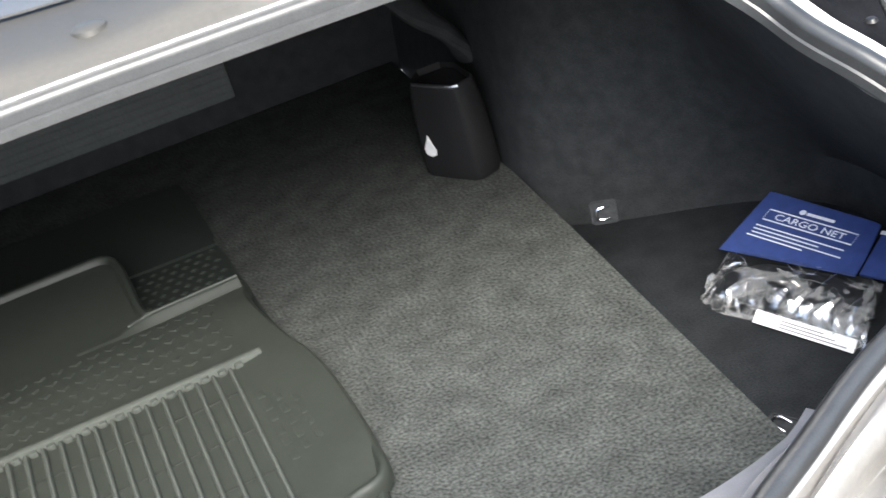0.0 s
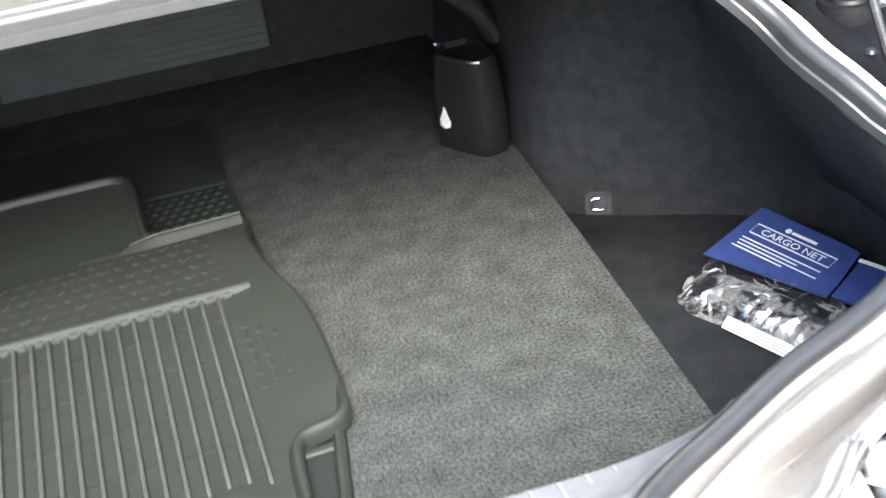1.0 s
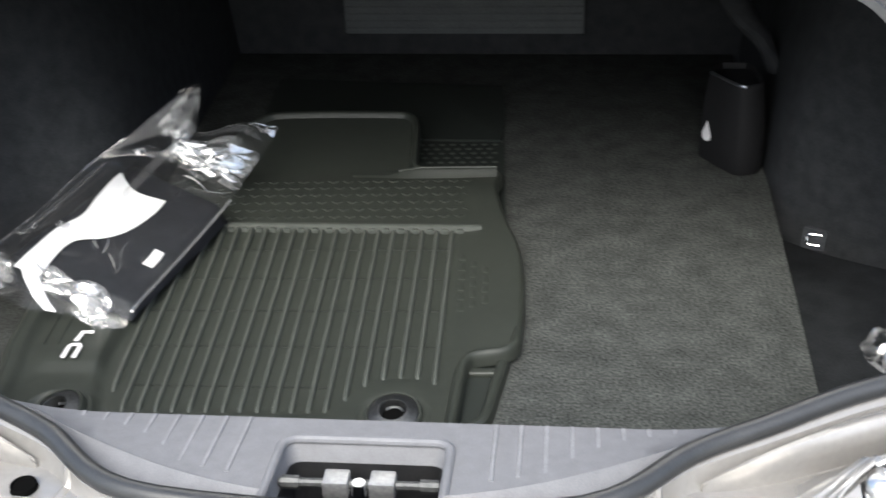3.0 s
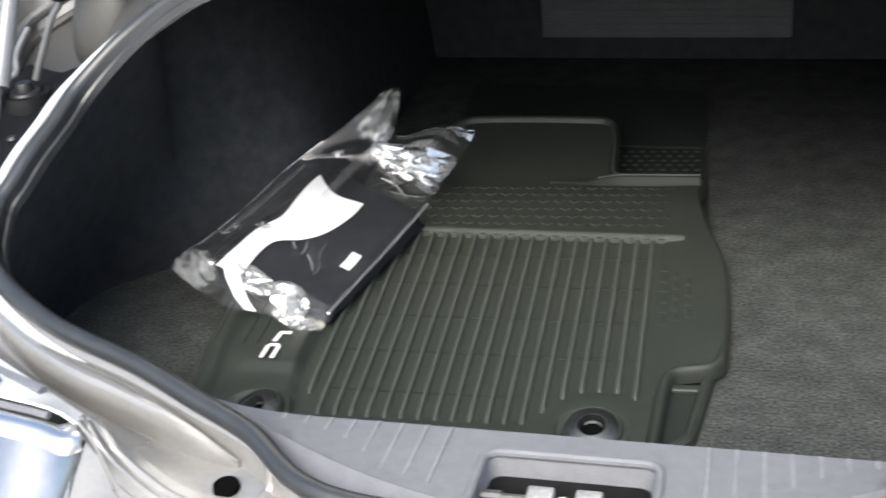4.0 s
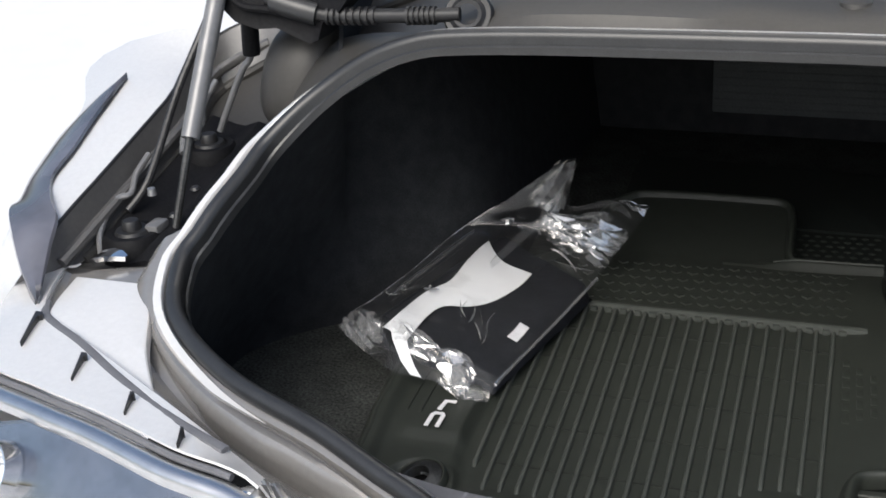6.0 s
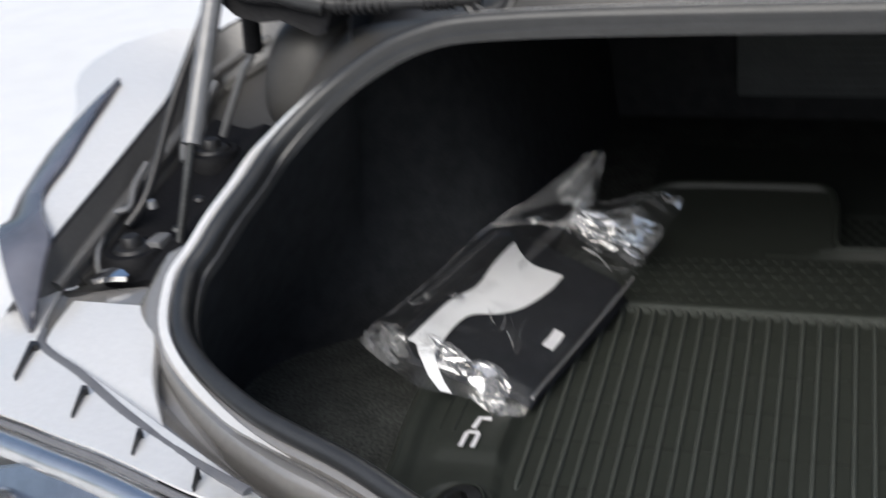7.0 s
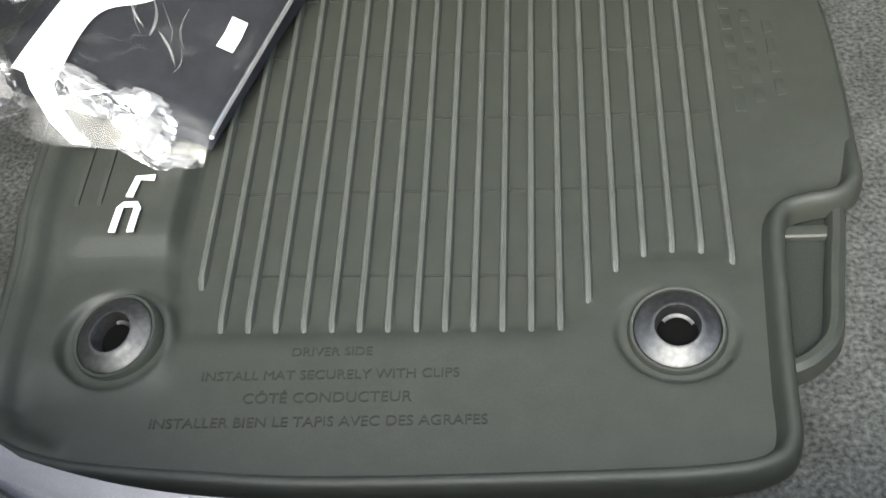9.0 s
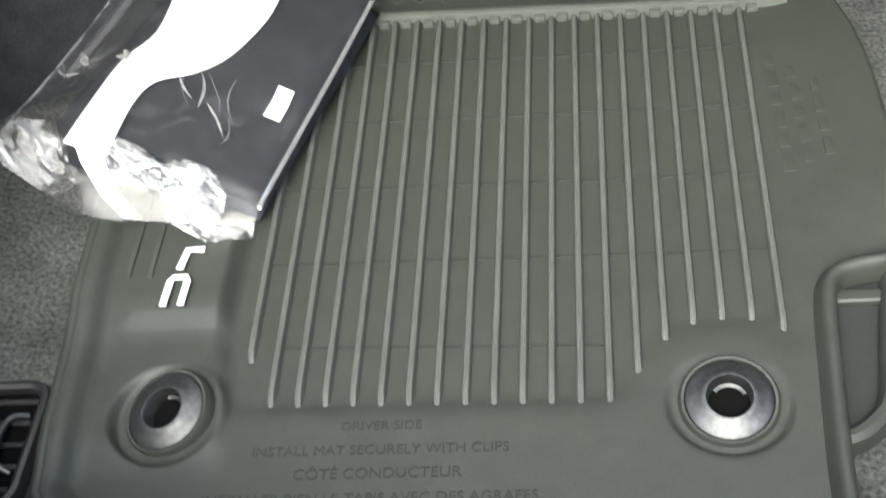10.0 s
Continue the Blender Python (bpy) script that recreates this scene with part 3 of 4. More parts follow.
for sx in (-1, 1):
    # broad rounded ridge that runs from the hole beside the seal
    line = rail(0, sx, 8)[16:60]
    rows = []
    for k, q in enumerate(line):
        t = k / (len(line) - 1)
        way = (line[min(k + 1, len(line) - 1)] - line[max(k - 1, 0)]).normalized()
        out = way.cross(Vector((0, 0, 1))).normalized() * sx
        w = .001 + .021 * min(1, t * 2.4) ** .7 - .0195 * (max(0, t - .45) / .55) ** .8
        low = .026 + .008 * math.sin(math.pi * t)
        q = q - Vector((0, 0, .013 * max(0, 1 - t / .22) ** 1.5 + .016 * max(0, t - .7) / .3))
        rows.append([q + out * x + Vector((0, 0, z)) for x, z in ((.0105, -.012), (.0112, -.005), (.0130, -.003), (.0135 + w * .2, -.0005), (.0135 + w * .45, .0030), (.0135 + w * .7, .0032), (.0135 + w * .9, -.0002), (.0137 + w, -.006), (.0130 + w, -.012), (.0118 + w, -low))])
    part("ridge", loft(rows, .0012), PAINT_SHADE, car, "broad pale pressed ridge beside the seal")
    for name, line, r in (("bead", [(.226, .027), (.206, .005), (.208, -.010), (.214, -.024), (.224, -.033), (.247, -.030), (.271, -.0245), (.310, -.0155), (.321, -.010), (.336, .002), (.345, .014)], .0042),
                          ("seam", [(.07, -.057), (.12, -.053), (.178, -.047), (.243, -.038), (.290, -.0295), (.316, -.024), (.330, -.015), (.345, .001)], .0030),
                          ("seam", [(.07, -.069), (.12, -.066), (.178, -.060), (.243, -.051), (.290, -.043), (.320, -.036), (.334, -.027)], .0022)):
        path = [BODY[sx].ray_cast(Vector((sx * q.x, q.y, .5)), Vector((0, 0, -1)))[0] for q in smooth_path([(x, y, 0) for x, y in line], 6)]
        path = [q for q in path if q]
        part(name, sweep(bmesh.new(), path, circle(r, 8, 0, .0004)), PAINT_SHADE, car, "pressed line in the gutter")
        beside = [q + (path[min(k + 1, len(path) - 1)] - path[max(k - 1, 0)]).normalized().cross(Vector((0, 0, 1))) * sx * (r + .0012) for k, q in enumerate(path)]
        # dark tube that draws the shade along each pressed line
        part("groove", sweep(bmesh.new(), beside, circle(.0017, 6, 0, .0002)), PAINT_DEEP_SHADE, car, "dark line for the shade beside a pressed line")
# tail lamps
for side in (-1, 1):
    lamp = part("tail_lamp", loft([[q, q + Vector((0, -.02, -.02)), q + Vector((0, -.055, -.06)), q + Vector((0, -.075, -.14))] for q in rail(4, side)[24:54]], 0.003), LENS, car, "clear tail lamp cover")
    part("reflector", loft([[q + Vector((0, .015, -.012)), q + Vector((0, -.03, -.05)), q + Vector((0, -.045, -.14))] for q in rail(4, side)[25:53]], 0.002), LAMP_GREY, lamp, "silvered lamp housing")
    for x, y, r in ((.60, .030, .024),):
        bowl = part("bowl", lathe([(0, -.012), (r * .5, -.010), (r * .85, -.002), (r, .008), (r * 1.06, .008), (r * 1.06, -.01)], 24), CHROME, lamp, "round lamp reflector", pose(side * x, y - .022, .158, 55, 0, side * 14))
        part("bulb", lathe([(0, .012), (.006, .010), (.008, .003), (.007, -.008)], 14), LENS, bowl, "clear bulb", pose(0, 0, 0))
    inner = smooth_path(mirrored([(.664, .172, .214), (.676, .201, .228), (.686, .230, .245), (.699, .262, .257), (.720, .283, .266), (.751, .329, .270), (.757, .377, .282), (.768, .429, .294), (.775, .478, .306), (.780, .520, .316)], side), 4)
    outer = smooth_path(mirrored([(.668, .171, .212), (.705, .203, .230), (.735, .234, .249), (.772, .277, .253), (.783, .308, .250), (.795, .345, .259), (.806, .395, .270), (.811, .432, .279), (.804, .480, .296), (.7815, .521, .315)], side), 4)
    rows = [[a + Vector((0, 0, .001)), a.lerp(b, .04) + Vector((0, 0, .0045)), a.lerp(b, .35) + Vector((0, 0, .0075)), a.lerp(b, .7) + Vector((0, 0, .0065)), a.lerp(b, .96) + Vector((0, 0, .0035)), b - Vector((0, 0, .004))] for a, b in zip(inner, outer)]
    part("lamp_tail", loft(rows, .001), SMOKE, lamp, "smoked end of the lamp that tapers along the wing")
    # grey tube in place of the shadow between panel and lamp
    part("lamp_gap_shade", sweep(bmesh.new(), [q + Vector((0, -.002, -.004)) for q in rail(3, side)[26:54]], circle(.0030, 8)), SCUFF, car, "grey strip for the shade in the gap above the lamp")
    bar = [q + Vector((0, -.012, -.010)) for q in rail(3, side)[25:54]]
    end = bar[0]
    turn = [end + Vector((side * x, y, z)) for x, y, z in ((.004, .0125, -.006), (-.004, .011, -.003), (-.0095, .006, -.001), (-.0105, .0, 0), (-.007, -.0025, 0))]
    bar = smooth_path(turn + bar[1::2], 3)
    strip = part("chrome_strip", sweep(bmesh.new(), bar, [(-.0085, -.007), (-.0095, -.002), (-.0085, .002), (-.006, .0048), (-.002, .0062), (.003, .0058), (.0075, .003), (.0095, -.002), (.009, -.009)]), SATIN, car, "bright rounded strip over the lamp", sharp=60)
    knob = bmesh.new()
    bmesh.ops.create_uvsphere(knob, u_segments=28, v_segments=18, radius=1)
    for v in knob.verts:
        v.co = end + Vector((side * (-.0015 + .0135 * v.co.x), .0035 + .0125 * v.co.y, -.0025 + .0085 * v.co.z))
    part("end_cap", knob, CHROME, strip, "rounded bright end")

# ---- lower mat, under the other ----


low_mat = thing("floor_mat", "dark grey rubber car mat lying under another", "floor mat", group="car mats")
low_outline = flat([(.20, -.034), (.226, -.032), (.246, -.018), (.254, -.002), (.262, .04), (.270, .085), (.272, .12), (.270, .40), (.268, .55), (.266, .64), (.252, .664), (.20, .670), (.0, .676), (-.09, .672), (-.10, .60), (-.13, .3), (-.10, -.02), (.10, -.034)])
# same rubber as the rim, darkened so that the tab looks shaded
part("base", slab(low_outline, .0005, .0030), TOE, low_mat)
edge = smooth_path([(.190, -.031, -.003), (.222, -.029, 0), (.240, -.016, 0), (.2485, .0, 0), (.256, .04, 0), (.2645, .085, 0), (.266, .12, -.002), (.266, .20, -.005)], 6)
part("rim", sweep(bmesh.new(), edge, [(-.0065, 0), (-.0055, .0095), (-.003, .0128), (.001, .0132), (.0045, .0105), (.0065, 0)]), RUBBER, low_mat, "raised rim of the tab")
part("step", box(.242, .074, .002, .034, .010, .007, .003, 3), RUBBER, low_mat, "small moulded step")
part("toe_panel", slab(flat([(-.088, .668), (-.06, .676), (.10, .668), (.245, .658), (.264, .664), (.268, .72), (.266, .85), (.247, .875), (.1, .889), (-.07, .912), (-.094, .90), (-.094, .75)], 4), .0006, .0065, .002), TOE, low_mat, "near-black smooth toe panel")
for i in range(8):
    for j in range(9):
        x, y = .150 + .0150 * i + (.0075 if j % 2 else 0), .528 + .0150 * j
        if x < .262:
            part("stud", loft([[(x + a * r, y + b * r, z) for a, b in ((-1, 0), (0, -.7), (1, 0), (0, .7), (-1, 0))] for r, z in ((.0055, .0025), (.0040, .0042), (.0, .0043))]), RUBBER, low_mat, smooth=False)

# ---- upper mat ----
mat = thing("floor_mat", "olive-grey rubber driver's mat with ribs and steel eyelets", "floor mat", group="car mats")
OUT = [(-.233, -.045), (-.228, -.064), (-.212, -.081), (-.174, -.094), (-.10, -.102), (-.026, -.106), (.112, -.104), (.175, -.101), (.202, -.094), (.212, -.080), (.2145, -.045),
       (.219, .012), (.2235, .062), (.230, .082), (.245, .089), (.263, .093), (.274, .102), (.279, .120), (.283, .19), (.2835, .266), (.279, .32), (.270, .36), (.262, .40), (.255, .44), (.254, .47),
       (.260, .492), (.252, .502), (.20, .503), (.158, .505), (.148, .52), (.147, .56), (.146, .61), (.136, .634), (.10, .640), (-.03, .642), (-.07, .63), (-.10, .58), (-.12, .50), (-.20, .42), (-.238, .36), (-.243, .18), (-.239, .06)]
outline = flat(OUT, 5)
EDGE = np.array(outline)
EDGE_TO = np.roll(EDGE, -1, 0) - EDGE


def ease(a, b, v):
    k = max(0.0, min(1.0, (v - a) / (b - a)))
    return k * k * (3 - 2 * k)


def from_edge(x, y):
    """Distance to the mat's outline."""
    p = np.array((x, y)) - EDGE
    k = np.clip((p * EDGE_TO).sum(1) / (EDGE_TO ** 2).sum(1), 0, 1)
    return float(np.sqrt(((p - EDGE_TO * k[:, None]) ** 2).sum(1).min()))


EYELETS = ((-.167, -.003, .0165, -.24, -.20), (.160, -.004, .0125, -.03, -.20))


def lift(x, y, edges=True):
    """Height of the mat's upper face: a tray with sloped sides that bends up towards its front."""
    z = .0120 + .006 * max(0.0, min(1.0, y / .36)) + .011 * ease(.375, .48, y) + .022 * max(0.0, (y - .50) / .13)
    tray = ease(-.142, -.130, x) * (1 - ease(.204, .214, x)) * (1 - ease(.36, .366, y)) * ease(-.006, .006, y - .052 * math.exp(-((x - .165) / .052) ** 4))
    z -= .0024 * tray
    pad = 1 - ease(-.150, -.138, x - .012 * ease(.06, .0, y))
    z += pad * (.0045 * ease(-.045, -.02, y) + .0075 * ease(.050, .080, y)) * (1 - ease(.35, .42, y))
    if edges:
        d = from_edge(x, y)
        side = ease(.20, .24, x) * ease(.10, .16, y)
        z += (1 - side) * (1 - ease(.45, .5, y)) * .0095 * (1 - ease(-.20, -.18, x)) * (1 - ease(.007, .021, d)) + side * .0065 * (1 - ease(.0, .060, d)) * (1 - ease(.42, .5, y))
    for ex, ey, ez, lx, ly in EYELETS:
        r = math.hypot(x - ex, y - ey)
        if r < .046:
            w = 1 - ease(.0315, .0375, r)
            z = z * (1 - w) + (ez - .0035 + lx * -(x - ex) * .5 + ly * -(y - ey) * .5) * w
            z = z * ease(.013, .0165, r) + .0045 * (1 - ease(.013, .0165, r))
    return z


inside = []
for dist in (.003, .006, .009, .012, .015, .018, .022, .028):
    for k in range(0, len(outline)):
        a, b = Vector(outline[k - 1]), Vector(outline[(k + 1) % len(outline)])
        n = Vector((-(b - a).y, (b - a).x)).normalized()
        q = Vector(outline[k]) + n * dist
        if from_edge(q.x, q.y) > dist * .93:
            inside.append(q)
for ex, ey, *_ in EYELETS:
    for r in (.006, .012, .0135, .015, .0165, .020, .026, .030, .032, .0335, .035, .0365, .038, .041):
        inside += [Vector((ex + r * math.cos(a), ey + r * math.sin(a))) for a in [2 * math.pi * k / 40 for k in range(40)]]
xs = sorted(set([-.225 + .011 * k for k in range(46)] + [-.150, -.146, -.142, -.138, -.134, -.130, .204, .207, .2105, .214]))
ys = sorted(set([-.085 + .012 * k for k in range(61)] + [-.006, .0, .004, .050, .058, .065, .072, .080, .36, .363, .366]))
for x in xs:
    for y in ys:
        if from_edge(x, y) > .031 and all(math.hypot(x - e[0], y - e[1]) > .043 for e in EYELETS):
            inside.append(Vector((x, y)))
bm = bmesh.new()
cdt = delaunay_2d_cdt([Vector(q) for q in outline] + inside, [], [list(range(len(outline)))], 1, 1e-5)
vv = [bm.verts.new((q.x, q.y, lift(q.x, q.y))) for q in cdt[0]]
for f in cdt[2]:
    bm.faces.new([vv[k] for k in f])
part("base", bm, RUBBER, mat, sharp=70)
rimpath = [Vector((x, y, lift(x, y, False) - .0005 - .0065 * ease(.22, .26, x) * ease(.11, .15, y) - .004 * ease(.42, .5, y))) for x, y in outline]
part("rim", sweep(bmesh.new(), rimpath, [(-.0092, -.006), (-.0078, .0006), (-.0058, .0036), (-.0042, .0078), (-.0026, .0104), (-.0004, .0114), (.0020, .0110), (.0042, .0086), (.0056, .0040), (.0060, -.006)], True), RUBBER, mat, "raised rim", sharp=80)
RIBS = [-.124] + [-.1065 + .0167 * k for k in range(13)] + [.1108 + .0172 * k for k in range(6)]
ENDS = [.039] + [.0045 - .0004 * k for k in range(13)] + [.020, .044, .055, .059, .057, .048]


def top_end(x):
    return .366 - .046 * (x + .08) * .9


for x, y0 in zip(RIBS, ENDS):
    run = []
    for s in (0, .02, .06, .25, .5, .75, 1):
        y = y0 + (top_end(x) - y0) * s
        q = x * (1 + .045 * (y - y0) / .36)
        run.append(Vector((q, y, lift(q, y, False) + (0 if s else -.004))))
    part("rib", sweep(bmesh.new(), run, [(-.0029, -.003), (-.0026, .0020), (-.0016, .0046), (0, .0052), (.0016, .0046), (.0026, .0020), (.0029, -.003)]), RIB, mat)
for k, y in enumerate((.045, .115, .184, .2525, .318)):
    x0, x1 = (-.109, .092) if k == 0 else (-.124 - .003 * k, .199 + .002 * k)
    run = [Vector((x, y + .002 - .006 * (x - x0) / (x1 - x0), lift(x, y, False))) for x in (x0, (x0 * 2 + x1) / 3, (x0 + 2 * x1) / 3, x1)]
    part("cross_line", sweep(bmesh.new(), run, [(-.0007, -.001), (-.0005, .0010), (.0005, .0010), (.0007, -.001)]), PRINT, mat, "thin moulded line")
bar = [Vector((x, top_end(x) + .007, lift(x, .372, False) + .001)) for x in (-.14, 0, .12, .240)]
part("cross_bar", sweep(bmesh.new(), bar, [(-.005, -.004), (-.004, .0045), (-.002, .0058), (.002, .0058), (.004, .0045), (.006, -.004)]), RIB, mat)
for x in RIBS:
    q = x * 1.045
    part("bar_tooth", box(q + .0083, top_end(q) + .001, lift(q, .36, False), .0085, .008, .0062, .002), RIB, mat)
for i in range(18):
    for j in range(6):
        x, y = -.10 + .0195 * i + (.0097 if j % 2 else 0), .396 + .0160 * j
        if x < .232 and (y < .47 or x > -.06):
            z = lift(x, y, False)
            part("stud", loft([[(x + a * r, y + b * r, z + h) for a, b in ((-1, 0), (0, -.72), (1, 0), (0, .72), (-1, 0))] for r, h in ((.0072, -.001), (.0058, .0011), (.0, .0013))]), RUBBER, mat, smooth=False)
for i in range(3):  # faint moulded writing beside the ribs, too worn to read
    for j in range(6 - i):
        x, y = .2185 + .0140 * i, .186 + .0215 * j + .006 * i
        part("moulded_mark", box(x, y, lift(x, y) - .0013, .0075, .0175 - .004 * ((i + j) % 2), .0017, .0008, 2), RUBBER, mat)
rows = []
for x in (.070, .085, .10, .12, .14, .16, .18, .20, .22, .24, .252, .258):
    h = .0095 * ease(.10, .160, x)
    y = .4925 + .004 * ease(.16, .07, x)
    z = lift(x, .49, False)
    rows.append([(x, y - .010, z - .001), (x, y - .004, z + .0015 + h * .25), (x, y - .001, z + h * .85), (x, y + .001, z + h), (x, y + .006, z + h * 1.02), (x, y + .009, z + h * .9), (x, y + .011, z - .012)])
part("ledge", loft(rows, .0), RUBBER, mat, "upright lip at the mat's front")
part("ledge_edge", tube([(x, .4965, lift(x, .49, False) + .0095 * ease(.10, .160, x)) for x in (.13, .16, .20, .24, .258)], .0016, 8), RIB, mat, "pale edge of the lip, lightened for the light on it")
for x in (-.213, -.198):
    part("rib", sweep(bmesh.new(), [Vector((x, y, lift(x, y, False) + (0 if y > .1 else -.003))) for y in (.094, .101, .18, .26, .34)], [(-.0025, -.003), (-.0015, .0016), (.0015, .0016), (.0025, -.003)]), RUBBER, mat)
for x, y, z, lx, ly in EYELETS:
    lean = Vector((lx, ly, 1)).to_track_quat("Z", "Y").to_matrix().to_4x4()
    at = Matrix.Translation((x, y, z)) @ lean
    ey = part("eyelet", lathe([(.0285, -.006), (.0282, .0), (.0268, .0022), (.0252, .0020), (.0244, -.002)], 48), RUBBER, mat, "", at)
    part("ring", lathe([(.0246, -.001), (.0244, .0014), (.0236, .0022), (.0205, .0032), (.0165, .0052), (.0145, .0064), (.0132, .0064), (.0124, .0048), (.0120, -.006)], 48), RING, ey, "polished steel ring")
    part("catch", loft([[(r * math.cos(a), r * math.sin(a) + .0004, h) for a in [radians(30 + 12 * k) for k in range(11)]] for r, h in ((.0108, -.0012), (.0098, -.0014), (.0090, -.0022))], .0006), RING, ey, "curved steel catch")
    part("post", lathe([(0, -.0042), (.006, -.0042), (.0120, -.0046), (.0120, -.008), (0, -.008)], 24), VOID, ey, "black fastener")
for text, y, size in (("DRIVER SIDE", -.0170, .0086), ("INSTALL MAT SECURELY WITH CLIPS", -.0335, .0090), ("C\u00d4T\u00c9 CONDUCTEUR", -.0495, .0098), ("INSTALLER BIEN LE TAPIS AVEC DES AGRAFES", -.0655, .0093)):
    part("moulded_text", lettering(text, size, .0004), PRINT, mat, "moulded " + text.lower(), pose(-.0375 - (.004 if y < -.06 else 0), y, .0122, 0, 0, 0), smooth=False)


def stroke(path, r=.0020):
    return sweep(bmesh.new(), [Vector((x, y, 0)) for x, y in path], [(-r, -.0004), (-r, .0006), (r, .0006), (r, -.0004)])


part("badge_letter", stroke([(-.154, .1255), (-.1650, .1255), (-.1675, .1085)], .0024), WHITE, mat, "white raised badge stroke", pose(-.0105, -.007, .0285))
part("badge_letter", stroke([(-.1722, .0775), (-.1715, .0985), (-.1695, .1015), (-.1615, .1015), (-.1600, .0985), (-.1606, .0775)], .0022), WHITE, mat, "white raised badge stroke", pose(-.0105, -.007, .0285))

# solid black block that stands for the shadow in a gap
part("slot", box(.2815, .128, .0085, .0050, .022, .006, .001, 1), BLACK, mat, "small black block for the shaded slot in the rim")

# ---- boot lid, struts and hinges ----
lid = part("boot_lid", loft([[(x, y + .05 * (x / .6) ** 2, z) for x in [-.58 + .1 * k for k in range(12)] + [.58]] for y, z in ((.60, .50), (.62, .62), (.60, .75), (.57, .95), (.53, 1.10), (.44, 1.14), (.36, 1.12))], .03), PAINT, car, "open boot lid in taupe metallic paint")
# out of view; added pale to bounce light onto the near floor
part("lid_bounce", loft([[(x, y, z) for x in (-.5, -.25, 0, .25, .5)] for y, z in ((.575, .66), (.555, .78), (.525, .95), (.495, 1.07))], .012), PAINT, lid, "unseen pale frame added to bounce light off the lid")
for side in (-1, 1):
    strut = part("gas_strut", tube(mirrored([(.603, .362, .311), (.600, .47, .47), (.597, .585, .66)], side), .0095, 14), STRUT, car, "grey gas strut tube")
    part("rod", tube(mirrored([(.620, .330, .212), (.603, .362, .313)], side), .0042, 10), RING, strut)
    part("ball_joint", lathe([(0, .009), (.005, .008), (.008, .003), (.008, -.003), (.005, -.008), (0, -.009)], 14, side * .620, .330, .210), BLACK_METAL, strut)
    rows = []
    for y, z in ((.275, .19), (.28, .214), (.30, .224), (.36, .232), (.42, .244), (.48, .258), (.53, .270), (.545, .262), (.55, .23)):
        x1 = .668 if y < .29 else .688 if y > .33 else .680
        rows.append([(side * x, y, z + dz) for x, dz in ((.606, -.02), (.610, -.004), (.622, 0), (.64, -.006), (.655, -.004), (x1 - .008, .004), (x1, .0), (x1 + .003, -.02))])
    hinge = part("hinge", loft(rows, .003), HINGE, car, "black pressed hinge bracket")
    for x, y, z in ((.654, .312, .219), (.657, .478, .251)):
        part("bracket", lathe([(.034, -.012), (.031, .004), (.026, .009), (.020, .0095)], 24, side * x, y, z), HINGE, hinge, "round raised boss")
        part("bolt", lathe([(0, .013), (.0075, .013), (.009, .011), (.010, .004), (.016, .0035), (.018, 0)], 24, side * x, y, z + .008), BLACK, hinge)
    for y in (.355, .40):
        part("rivet", lathe([(0, .004), (.004, .003), (.006, 0)], 14, side * .632, y, .228 + (y - .355) * .25), RING if y < .36 else BLACK_METAL, hinge)
    part("spacer", box(side * .634, .326, .220, .016, .024, .014, .004, 2), STRUT, hinge, "grey plastic spacer")
    part("bent_rod", tube(smooth_path(mirrored([(.676, .285, .205), (.684, .30, .228), (.690, .34, .246), (.678, .352, .250), (.684, .375, .262), (.682, .40, .275)], side), 5), .0034, 8), STRUT, hinge, "bent grey rod")
    part("bent_rod", tube(smooth_path(mirrored([(.668, .44, .262), (.676, .462, .276), (.664, .478, .281), (.672, .50, .296), (.67, .53, .315)], side), 5), .0034, 8), STRUT, hinge, "bent grey rod")
    part("pin", lathe([(0, .004), (.004, .003), (.005, -.004)], 12, side * .641, .337, .262), ZINC, hinge, "small bright pin")
    part("stud", loft([[(side * x, .262 + w * v, z) for v in (-1, -.5, 0, .5, 1)] for x, w, z in ((.628, .002, .226), (.636, .007, .228), (.648, .010, .228), (.660, .010, .225), (.668, .006, .220), (.671, .002, .216))], .005), CHROME, hinge, "bright plated tongue")
    part("link", tube(smooth_path(mirrored([(.676, .34, .236), (.662, .365, .262), (.640, .41, .345), (.624, .45, .400), (.606, .48, .455), (.59, .53, .55)], side), 4), .0042, 10), BLACK_METAL, hinge)
    part("link", tube(smooth_path(mirrored([(.650, .492, .270), (.640, .495, .292), (.618, .50, .336), (.608, .504, .350), (.604, .505, .362)], side), 5), .0038, 10), STRUT, hinge)
    part("link_post", tube(smooth_path(mirrored([(.601, .498, .358), (.598, .496, .385), (.590, .49, .43)], side), 3), .0095, 12), HINGE, hinge, "black plastic post")
    if side > 0:
        for ob in (strut, hinge):
            ob.location.x -= .03  # follows the tighter opening
    cover = bmesh.new()
    face = [(.614, .60), (.613, .446), (.606, .426), (.586, .406), (.562, .399), (.540, .401), (.517, .391), (.505, .386), (.495, .390), (.488, .408), (.472, .416), (.457, .434), (.450, .60)]
    rings = [[cover.verts.new((side * (.535 + (x - .535) * k), y + .35 * max(0, z - .44), .50 + (z - .50) * k)) for x, z in face] for y, k in ((.452, .96), (.449, 1.0), (.475, 1.01), (.505, .99))]
    for a, b in zip(rings, rings[1:]):
        for k in range(len(face) - 1):
            cover.faces.new((a[k], a[k + 1], b[k + 1], b[k]))
    cover.faces.new(rings[0])
    part("hinge_cover", cover, HINGE, car, "black moulded hinge cover")
